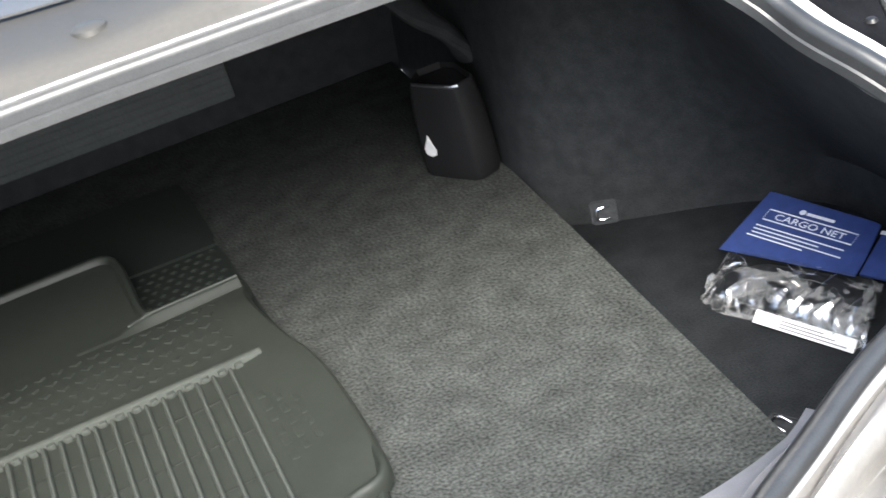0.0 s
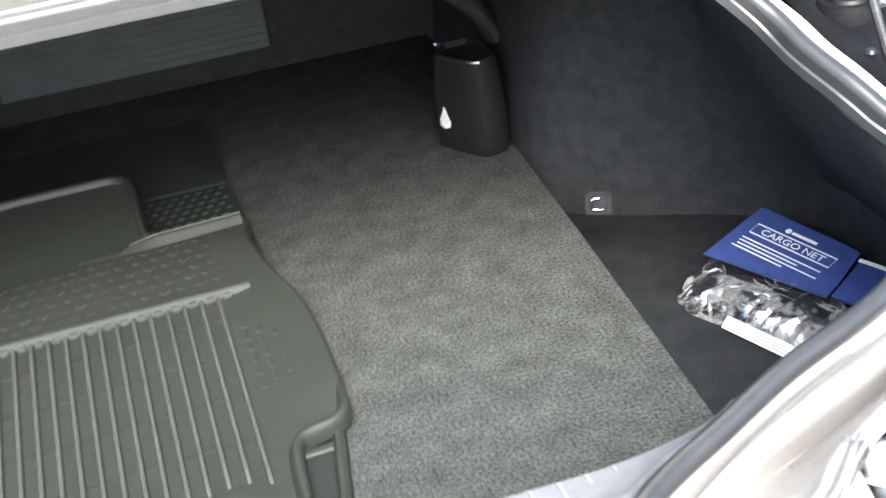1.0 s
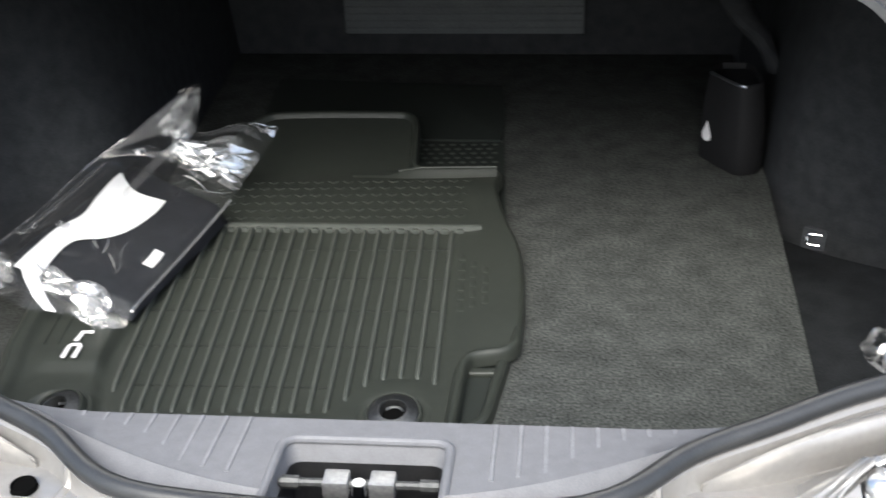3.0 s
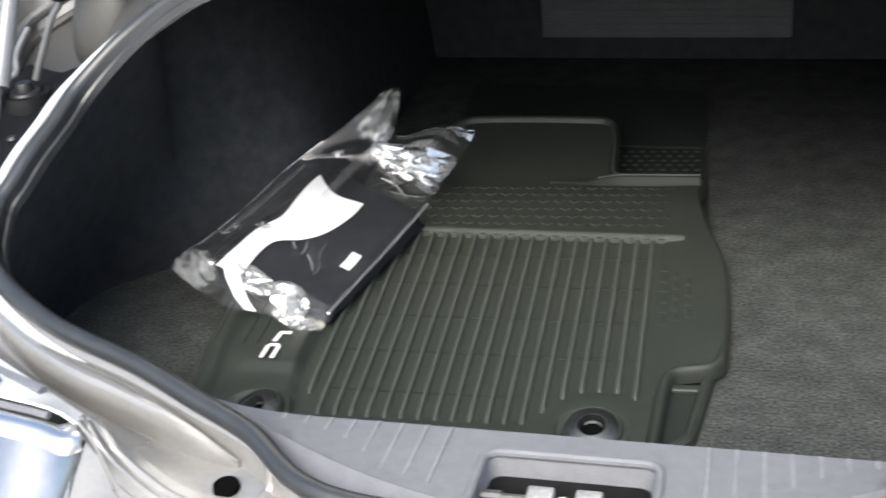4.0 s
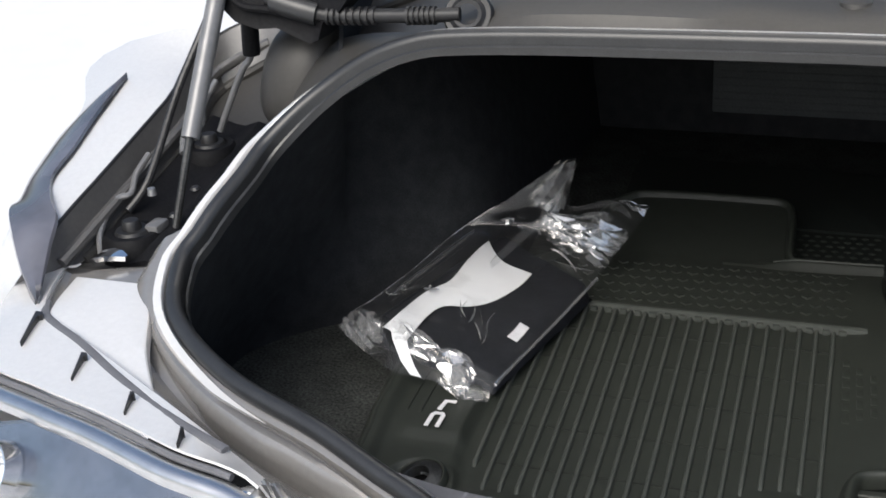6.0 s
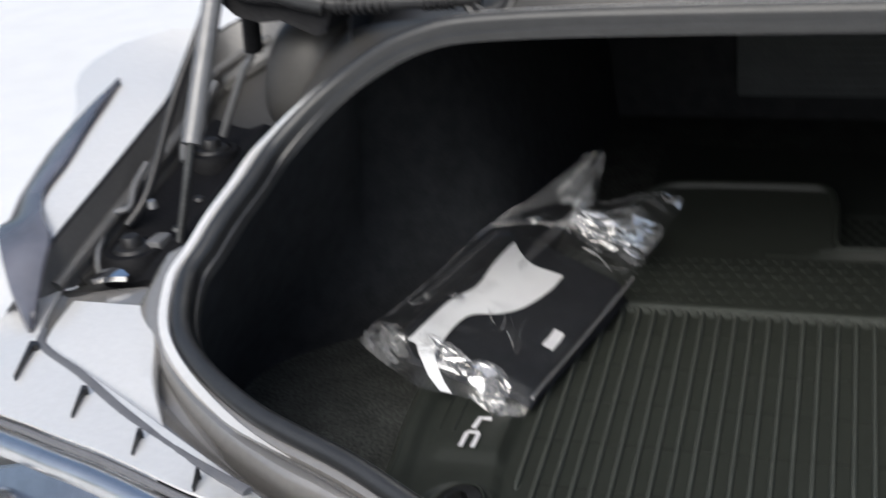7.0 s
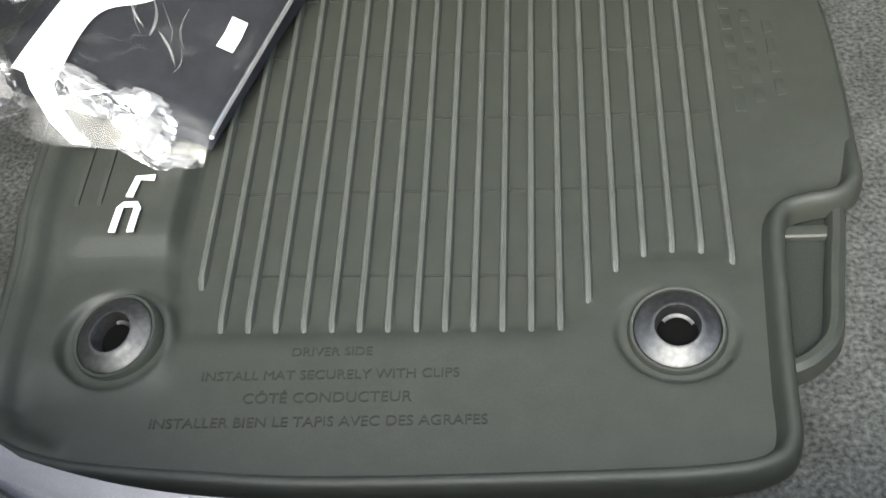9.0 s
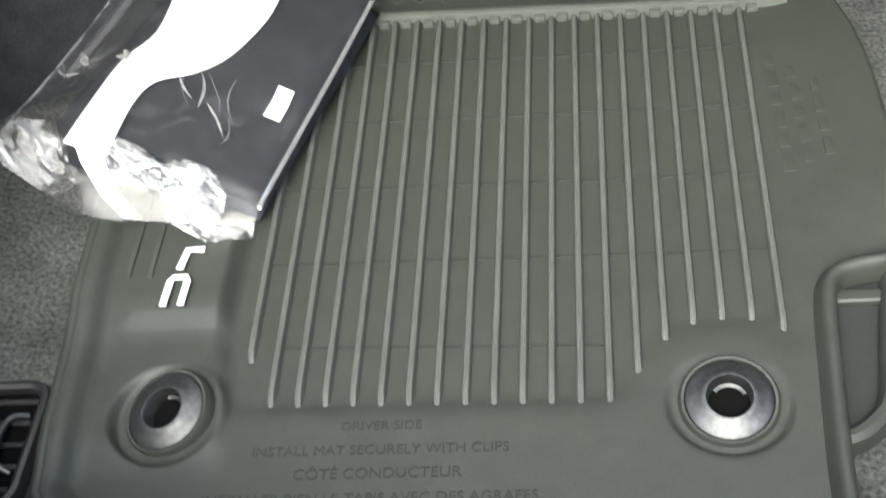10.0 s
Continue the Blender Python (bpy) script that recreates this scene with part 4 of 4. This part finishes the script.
    part("cover_rib", tube(smooth_path(mirrored([(.600, .448, .45), (.578, .447, .425), (.545, .447, .420), (.512, .447, .415)], side), 5), .004, 8), HINGE, car, "black moulded rib")
    bulge = bmesh.new()
    bmesh.ops.create_uvsphere(bulge, u_segments=32, v_segments=20, radius=1)
    for v in bulge.verts:
        p = Vector([math.copysign(abs(q) ** .8, q) for q in v.co])
        v.co = Vector((side * (.549 + .043 * p.x - .010 * p.z), .515 + .046 * p.y + .012 * p.z, .335 + .058 * p.z))
    part("tower", bulge, PAINT_DEEP_SHADE, car, "rounded hinge tower in body paint darkened for shade")
    path = smooth_path(mirrored([(.548, .452, .430), (.512, .452, .420), (.484, .456, .4135), (.43, .460, .4135), (.385, .462, .4145), (.350, .466, .4155)], side), 8)
    hose = part("wire_hose", tube(path, .0072, 12), BLACK, car, "black corrugated wiring hose")
    part("sleeve", tube(path[2:14], .0120, 14), SEAL, hose, "grey cloth sleeve")
    for k in list(range(16, 24)) + list(range(29, 35)):
        part("fold", sweep(bmesh.new(), [path[k] - (path[k + 1] - path[k]) * .26, path[k] + (path[k + 1] - path[k]) * .26], circle(.0094, 12)), BLACK, hose)
    ring = lathe([(.0105, .006), (.014, .007), (.018, .004), (.0225, .0045), (.0245, .001), (.0245, -.012)], 28)
    part("grommet", ring, BLACK, car, "black rubber grommet", pose(side * .343, .470, .4135, 62, 0, side * -8))
for x in (.006,):
    part("blanking_plug", lathe([(0, .005), (.010, .0048), (.014, .003), (.016, -.004)], 28, x, .523, .4195), PAINT_DEEP_SHADE, car, "round body plug")

# ---- bumper below the gutter ----
rows = [[a, b, b + Vector((0, -.03, -.03)), b + Vector((0, -.045, -.2)), b + Vector((0, -.02, -.45))] for a, b in zip(rail(3, -1)[:24][::-1] + rail(3, 1)[1:24], rail(4, -1)[:24][::-1] + rail(4, 1)[1:24])]
part("bumper", loft(rows, .003), PAINT_SHADE, car, "taupe metallic rear bumper")

# ---- seat back panel ----
panel = thing("back_panel", "dark grey finely ribbed board against the seat back", "panel", CAR)
part("board", box(-.034, 1.318, .040, .402, .010, .33, .003), PANEL, panel)
for k in range(26):
    part("slat", box(-.034, 1.3115, .048 + .012 * k, .396, .003, .005, .001, 1), PANEL, panel)

# ---- emergency case beside the wheel arch ----
case = thing("storage_case", "black vinyl tapered case standing on the carpet", "case", CAR)
foot = [(.323, .911), (.343, .878), (.362, .851), (.372, .847), (.396, .855), (.403, .868), (.400, .93), (.385, .955), (.345, .955), (.326, .93)]
rows = []
for k, (h, s) in enumerate(((0, .94), (.006, 1), (.045, 1.0), (.085, .95), (.112, .87), (.123, .83), (.125, .77), (.118, .73))):
    rows.append([Vector((.366 + (x - .366) * s, .902 + (y - .902) * s, .001 + h)) for x, y in foot + foot[:1]])
bm = loft(rows)
bm.faces.new([v for v in bm.verts][:len(foot)])
part("shell", bm, CASE, case, sharp=50)
part("top", slab([(.366 + (x - .366) * .72, .902 + (y - .902) * .72) for x, y in foot], .106, .118), CASE, case)
part("trim", tube([(.366 + (x - .366) * .80, .902 + (y - .902) * .83, .1245) for x, y in foot[:4]], .0022, 8), STEEL, case, "silvery edge trim")
part("emblem", slab([(x * 1.2, y * 1.2) for x, y in [(0, .014), (.0035, .006), (.0075, -.002), (.006, -.008), (0, -.0105), (-.006, -.008), (-.0075, -.002), (-.0035, .006)]], -.0015, .0012, .0006, 1), WHITE, case, "small silvery badge", pose(.3300, .8995, .0425, 88, 0, -55.1))
solo("padded_strap", sweep(bmesh.new(), smooth_path([(.31, 1.15, .30), (.345, 1.03, .235), (.375, .97, .185), (.405, .955, .150), (.42, .955, .115)], 6), circle(.022, 12, 0, 0, .55)), LINER, "dark padded strap hanging down the wheel arch onto the case", "strap", CAR)

# ---- tie-downs ----


def tie_down(m):
    t = thing("tie_down", "chrome lashing eye in a black plastic cup", "lashing eye", m, group="lashing eyes")
    ring = [(-.019, -.026), (.019, -.026), (.022, -.022), (.022, .022), (.019, .026), (-.019, .026), (-.022, .022), (-.022, -.022)]
    part("cup", slab(ring, -.003, .0008, .0005, 1), LINER, t)
    part("cup_rim", sweep(bmesh.new(), [Vector((x, y, .001)) for x, y in ring], [(-.003, -.003), (-.002, .002), (.001, .0025), (.003, -.003)], True), LINER, t)
    part("loop", tube(smooth_path([(-.012, -.012, .001), (-.012, .004, .007), (-.008, .013, .009), (.008, .013, .009), (.012, .004, .007), (.012, -.012, .001)], 4), .0024, 8), CHROME, t)
    return t


eye = tie_down(CAR @ pose(.434, .650, .014, 0, -78, 62))
eye.scale = (.54, .54, .54)
copy_thing(eye, CAR @ pose(.425, .325, -.0600, 0, 0, 30))
recess = thing("floor_recess", "black moulded cup with a bright loop sunk in the carpet", "floor cup", CAR @ pose(-.4575, .249, .002, 0, 0, 3.1))
bezel = [Vector((q.x, q.y, .0045)) for q in rounded(.027, -.044, .044, .013, 0, 0)]
part("bezel", sweep(bmesh.new(), bezel, [(-.0045, -.004), (-.0035, .0012), (-.001, .0030), (.002, .0024), (.0045, -.004)], True), BLACK, recess, "raised black rim")
part("cup", slab([(q.x, q.y) for q in bezel], -.0005, .0012), VOID, recess, "dark sunken floor")
for k in range(5):
    part("slat", box(0, -.032 + .016 * k, .0012, .044, .0035, .0032, .0008, 1), BLACK, recess)
part("loop", tube(smooth_path([(.019, -.020, .003), (.012, -.017, .007), (.008, -.008, .0085), (.008, .010, .0085), (.012, .018, .007), (.019, .021, .003)], 4), .0021, 8), RING, recess, "dull steel lashing loop")

# ---- pack with the cargo net ----
bx, by = Vector((.461, -.887, 0)).normalized(), Vector((.90, .22, .23))
by = (by - bx * by.dot(bx)).normalized()
bz = bx.cross(by)
PACK = CAR @ Matrix(((bx.x, by.x, bz.x, .521), (bx.y, by.y, bz.y, .578), (bx.z, by.z, bz.z, -.036), (0, 0, 0, 1)))
pack = thing("cargo_net_pack", "cargo net in a clear bag with a blue header card", "package", PACK)
pack.scale = (1.085, 1.085, 1.085)
card_outline = [(.004, -.001), (.143, -.001), (.1435, .020), (.1405, .064), (.134, .0665), (.024, .0825), (.018, .082)]
card = part("header_card", slab(card_outline, -.0006, .0006, .0003, 1), BLUE, pack, "blue printed header card")
TURN = pose(0, 0, 0, 0, 0, -7.2)


def on_card(x, y):
    return Vector((.077, .0465, 0)) + TURN @ Vector((x, y, 0))


box_line = [on_card(x, y) + Vector((0, 0, .0007)) for x, y in ((-.0485, -.0068), (-.0485, .0068), (.0485, .0068), (.0485, -.0068))]
part("frame", sweep(bmesh.new(), box_line, [(-.0007, 0), (-.0007, .0003), (.0007, .0003), (.0007, 0)], True), INK, card, "white printed frame")
part("title", lettering("CARGO NET", .0108, .0002), INK, card, "white cargo net title", Matrix.Translation(on_card(0, -.0036) + Vector((0, 0, .0008))) @ TURN @ Matrix.Diagonal((1.25, 1, 1, 1)), smooth=False)
part("mark", box(0, 0, 0, .030, .0034, .0003), INK, card, "small pale mark", Matrix.Translation(on_card(.004, .0135) + Vector((0, 0, .0007))) @ TURN)
part("mark", lathe([(0, .0004), (.0030, .0003), (.0034, 0)], 16), INK, card, "small pale emblem", Matrix.Translation(on_card(-.016, .0140) + Vector((0, 0, .0007))))
for k, (x0, x1) in enumerate(((-.050, .046), (-.050, .022), (-.049, .048), (-.052, .010))):
    part("print_line", box((x0 + x1) / 2, 0, 0, x1 - x0, .0013, .0003), INK, card, "", Matrix.Translation(on_card(0, -.0155 - .0046 * k) + Vector((0, 0, .0007))) @ TURN)
part("hang_tab", box(.158, .0575, -.001, .030, .0040, .001), WHITE, card, "white tab edge", pose(0, .0, 0, 0, 0, -.6))
part("fold", box(.160, .030, -.006, .032, .05, .004, .001), BLUE, card, "dark folded back of the card")


def film_folds(at, b, size, rng):
    """A bunch of thin folds that lie on a film: at(u, v, up) is its surface, size its length and width."""
    folds = bmesh.new()
    for k in range(b[4]):
        while True:
            du, dv = rng.uniform(-1, 1), rng.uniform(-1, 1)
            if du * du + dv * dv < 1:
                break
        u, v = b[0] + du * b[2], b[1] + dv * b[3]
        turn = math.radians(b[7] + rng.gauss(0, 16))
        reach = b[5] * rng.uniform(.45, 1.15)
        wide = b[6] * rng.choice((.35, .6, 1.0, 1.6))
        bend, tilt, lift_by = rng.uniform(-.2, .2), rng.uniform(-1.5, 1.5), rng.uniform(.002, .005)
        one, two = [], []
        for t in range(6):
            f = t / 5
            a = reach * (f - .5)
            c = bend * reach * (f - .5) ** 2 * 4
            w = wide * (math.sin(math.pi * (f * .92 + .04)) ** .7) * rng.uniform(.6, 1.2)
            for line, e in ((one, c - w / 2), (two, c + w / 2)):
                along_u, along_v = a * math.sin(turn) + e * math.cos(turn), a * math.cos(turn) - e * math.sin(turn)
                line.append(folds.verts.new(at(u + along_u / size[0], v + along_v / size[1], lift_by + (tilt * w / 2 if line is two else -tilt * w / 2) + .0006 * math.sin(5 * f + k))))
        for t in range(5):
            folds.faces.new((one[t], one[t + 1], two[t + 1], two[t]))
    return folds


def film_point(grid, u, v, up=0.0):
    """A place on a film: u along the columns of its grid, v across them."""
    a, b = min(max(v, 0), .9999) * (len(grid) - 1), min(max(u, 0), .9999) * (len(grid[0]) - 1)
    i, j = int(a), int(b)
    low = grid[i][j].lerp(grid[i + 1][j], a - i)
    return low.lerp(grid[i][j + 1].lerp(grid[i + 1][j + 1], a - i), b - j) + Vector((0, 0, up))


net = bmesh.new()
bmesh.ops.create_icosphere(net, subdivisions=4, radius=1)
for v in net.verts:
    d = 1 + .10 * noise.noise(v.co * 3) + .05 * noise.noise(v.co * 11)
    v.co = Vector((.098 + .074 * v.co.x * d, -.030 + .030 * v.co.y * d, -.008 + .013 * v.co.z * d))
part("net_bundle", net, POUCH, pack, "folded black net")
NET_ROWS = [[(.004, -.058, -.018), (.036, -.076, -.018), (.085, -.073, -.018), (.135, -.078, -.018), (.182, -.083, -.018)],
            [(.012, -.048, -.007), (.036, -.058, .002), (.085, -.060, .006), (.135, -.062, .006), (.182, -.064, .0)],
            [(.016, -.028, .000), (.040, -.032, .010), (.090, -.034, .013), (.138, -.034, .012), (.178, -.034, .004)],
            [(.014, -.006, .0), (.042, -.005, .006), (.092, -.005, .007), (.140, -.005, .006), (.172, -.005, .001)]]
NET_GRID = [smooth_path(c, 7) for c in zip(*[smooth_path(r, 7) for r in NET_ROWS])]


def on_net(u, v, up=0.0):
    return film_point(NET_GRID, u, v, up)


rows = [[on_net(i / 30, j / 60, .0035 * (1 - 2.2 * abs(noise.noise(Vector((i * .06, j * .22, 4))))) + .0012 * noise.noise(Vector((i * .3, j * .5, 1)))) for j in range(61)] for i in range(31)]
part("bag", loft(rows), NET_FILM, pack, "clear film over the net")
rng = random.Random(5)
for b in ((.35, .60, .22, .40, 26, .034, .0045, 78), (.12, .60, .10, .40, 18, .050, .0040, 8), (.45, .10, .40, .12, 20, .026, .0060, 50), (.78, .55, .10, .42, 12, .030, .0030, 12), (.5, .93, .3, .07, 9, .022, .004, 70)):
    part("crease", film_folds(on_net, b, (.075, .180), rng), CREASE, pack, "film folds whitened for their glints", smooth=False)
label = part("barcode_label", box(0, 0, 0, .100, .0125, .0010, .0003, 1), WHITE, pack, "white label strip", pose(.127, -.0725, .0005, 28, 0, -4))
for k in range(3):
    part("print_bar", box(.010 - .006 * k, -.0036 + .0030 * k, .0010, .066 - .012 * k, .0010, .0003), DARK_INK, label)

# ---- pouch in a clear bag on the mat ----
bag = thing("bagged_pouch", "black pouch with a white tag in a crinkled clear plastic bag", "bagged pouch")
RN, RF, LF, LN = Vector((-.134, .150, .034)), Vector((-.070, .368, .052)), Vector((-.196, .430, .086)), Vector((-.288, .205, .076))


def on_pouch(u, v, up=0.0):
    q = RN.lerp(RF, u).lerp(LN.lerp(LF, u), v)
    return q + Vector((0, 0, up))


rows = []
N = 26
for i in range(N + 1):
    row = []
    for j in range(N + 1):
        u, v = i / N, j / N
        e = min(min(u, 1 - u) * .23, min(v, 1 - v) * .16)
        r = .012
        k = math.sqrt(max(0, 1 - (1 - min(1, e / r)) ** 2))
        q = on_pouch(u, v)
        base = .0160
        z = base + (q.z - base) * (.35 + .65 * k) + .002 * noise.noise(q * 30)
        row.append(Vector((q.x, q.y, z)))
    rows.append(row)
bm = loft(rows)
rim_v = [e for e in bm.edges if e.is_boundary]
ext = bmesh.ops.extrude_edge_only(bm, edges=rim_v)["geom"]
for v in ext:
    if isinstance(v, bmesh.types.BMVert):
        mid = (RN + RF + LF + LN) / 4
        v.co = Vector((v.co.x + (mid.x - v.co.x) * .42, v.co.y + (mid.y - v.co.y) * .22, .0155))
low_e = [e for e in ext if isinstance(e, bmesh.types.BMEdge) and e.is_boundary]
bmesh.ops.holes_fill(bm, edges=low_e)
part("pouch", bm, POUCH, bag, "soft black pouch", sharp=60)


def tag_shape():
    """A white tag: a flared blade on a narrow neck, with a folded strap."""
    left = smooth_path([(-.05, .82, 0), (.12, .84, 0), (.30, .86, 0), (.45, .83, 0), (.61, .88, 0), (.74, .91, 0), (.84, .925, 0)], 5)
    right = smooth_path([(-.06, .63, 0), (.15, .68, 0), (.27, .665, 0), (.36, .55, 0), (.48, .45, 0), (.66, .395, 0), (.79, .41, 0)], 5)
    return left, right


left, right = tag_shape()
m = 24


def along(line, t):
    k = t * (len(line) - 1)
    a = int(min(k, len(line) - 2))
    return line[a].lerp(line[a + 1], k - a)


rows = []
for i in range(m + 1):
    t = i / m
    a, b = along(left, t), along(right, t)
    rows.append([on_pouch(a.lerp(b, s / 6).x - .05 * t ** 8 * math.sin(math.pi * s / 6), a.lerp(b, s / 6).y, .0035 + .0015 * math.sin(9 * t + s)) for s in range(7)])
part("tag", loft(rows, .0006), TAG, bag, "white card tag")
part("sticker", loft([[on_pouch(u, v + .01 * (u > .4), .0045) for v in (.075, .155)] for u in (.305, .37, .435)], .0005), WHITE, bag, "small white sticker")
FILM_ROWS = [
    [(-.136, .132, .024), (-.165, .127, .027), (-.192, .134, .040), (-.245, .136, .050), (-.316, .176, .070)],
    [(-.130, .150, .036), (-.165, .160, .050), (-.205, .170, .066), (-.250, .185, .080), (-.306, .205, .080)],
    [(-.116, .200, .038), (-.15, .21, .056), (-.195, .225, .068), (-.24, .24, .078), (-.300, .246, .070)],
    [(-.092, .280, .046), (-.125, .295, .064), (-.17, .31, .074), (-.215, .318, .084), (-.273, .315, .078)],
    [(-.066, .366, .056), (-.105, .380, .076), (-.145, .392, .086), (-.185, .40, .096), (-.243, .384, .094)],
    [(-.045, .425, .074), (-.085, .415, .096), (-.12, .415, .110), (-.15, .415, .124), (-.196, .412, .122)],
    [(-.019, .482, .101), (-.055, .474, .118), (-.108, .439, .117), (-.100, .434, .180), (-.122, .430, .174)],
]
FILM_GRID = [smooth_path(c, 7) for c in zip(*[smooth_path(r, 7) for r in FILM_ROWS])]


def on_film(u, v, up=0.0):
    """A place on the bag's film: u from its near end to its far end, v across."""
    return film_point(FILM_GRID, u, v, up)


BUNCHES = (  # u, v, reach along and across, count, length, width, direction of the folds
    (.085, .90, .065, .095, 17, .026, .0085, 55), (.14, .60, .040, .13, 11, .032, .0050, 15), (.12, .31, .060, .11, 11, .028, .0085, -10),
    (.02, .24, .026, .18, 11, .028, .0060, 8), (.80, .26, .085, .25, 34, .038, .0036, -14), (.91, .70, .060, .12, 13, .026, .0055, 68),
    (.72, .66, .045, .13, 11, .014, .0030, 45), (.655, .16, .010, .16, 7, .060, .0016, -22), (.37, .84, .025, .12, 9, .022, .0022, 20),
    (.32, .38, .09, .15, 8, .032, .0011, 60), (.97, .12, .020, .16, 6, .040, .0040, -8), (.99, .93, .012, .05, 4, .018, .0040, 60))


def crumple(u, v):
    """How crumpled the film is there, and the height of its folds."""
    best, height = 0.0, 0.0
    for b in BUNCHES[:6]:
        k = max(0, 1 - ((u - b[0]) / (b[2] * 1.5)) ** 2 - ((v - b[1]) / (b[3] * 1.5)) ** 2)
        if k > best:
            turn = math.radians(b[7])
            a, c = (u - b[0]) * .36, (v - b[1]) * .185
            p = Vector(((a * math.sin(turn) + c * math.cos(turn)) * 38, (a * math.cos(turn) - c * math.sin(turn)) * 120, b[0] * 9))
            best, height = k, (1 - 2.4 * abs(noise.noise(p))) + .4 * (1 - 2.4 * abs(noise.noise(p * 2.1)))
    return best, height


film_bm = bmesh.new()
FN, FM = 90, 60
grid = []
for i in range(FN + 1):
    line = []
    for j in range(FM + 1):
        u, v = i / FN, j / FM
        q = on_film(u, v)
        p = Vector((q.x * 1.7 + q.y * .5, q.y * .55 - q.x * .3, q.z * .6)) * 38
        k, d = crumple(u, v)
        edge = min(1, 8 * min(u, 1 - u, v, 1 - v) + .35)
        line.append(film_bm.verts.new(q + Vector((.3, .2, 1)) * (.0048 * k * (d - .3) * edge + .0022 * noise.noise(p * .4) * edge)))
    grid.append(line)
for i in range(FN):
    for j in range(FM):
        quad = (grid[i][j], grid[i + 1][j], grid[i + 1][j + 1], grid[i][j + 1])
        rough_here = crumple((i + .5) / FN, (j + .5) / FM)[0] > .2
        for face in ((quad[:3], (quad[0], quad[2], quad[3])) if (i * 7 + j * 3) % 2 else ((quad[0], quad[1], quad[3]), quad[1:])):
            f = film_bm.faces.new(face)
            f.material_index = 1 if rough_here else 0
            f.smooth = not rough_here
film = bm_object("clear_bag", film_bm, FILM, smooth=False)
for f in film.data.polygons:
    f.use_smooth = f.material_index == 0
film.data.materials.append(CRINKLE)
film.parent = bag
rng = random.Random(8)
for b in BUNCHES:
    part("crease", film_folds(on_film, b, (.36, .185), rng), CREASE, bag, "film folds whitened for their glints", smooth=False)
for ends, wide in ((((.53, .60), (.68, .60), (.82, .58)), .040), (((.34, .90), (.50, .90), (.66, .88)), .02), (((.93, .10), (.95, .30), (.93, .50)), .06), (((.95, .80), (.90, .78), (.82, .72)), .05)):
    rows = [[on_film(u + wide * .35 * e * math.sin(2.2 * k / 8 + .5), v + wide * e * math.sin(2.2 * k / 8 + .5), .003 + .002 * (1 - e * e)) for e in (-1, -.5, 0, .5, 1)]
            for k, (u, v) in enumerate([(q.x, q.y) for q in smooth_path([(a, b, 0) for a, b in ends], 4)])]
    part("soft_fold", loft(rows), SOFT_FOLD, bag, "doubled milky film")
rows = [[on_film(a[0] + (c[0] - a[0]) * s, a[1] + (c[1] - a[1]) * s, -.003) for s in (0, .5, 1)]
        for a, c in (((.15, .775), (.135, .665)), ((.11, .745), (.098, .645)), ((.06, .69), (.055, .612)), ((.02, .64), (.018, .582)))]
part("tag_strap", loft(rows, .0006), TAG, bag, "white folded strap")
part("hem", sweep(bmesh.new(), smooth_path([(-.1305, .147, .035), (-.126, .163, .038), (-.091, .281, .047), (-.064, .367, .058)], 6), circle(.0019, 6)), HEM, bag, "bright welded film edge")
part("hem", sweep(bmesh.new(), smooth_path([(-.312, .180, .072), (-.305, .206, .078), (-.300, .246, .071), (-.273, .315, .079), (-.243, .384, .095), (-.198, .412, .122)], 6), circle(.0007, 6)), CRINKLE, bag, "folded film edge")
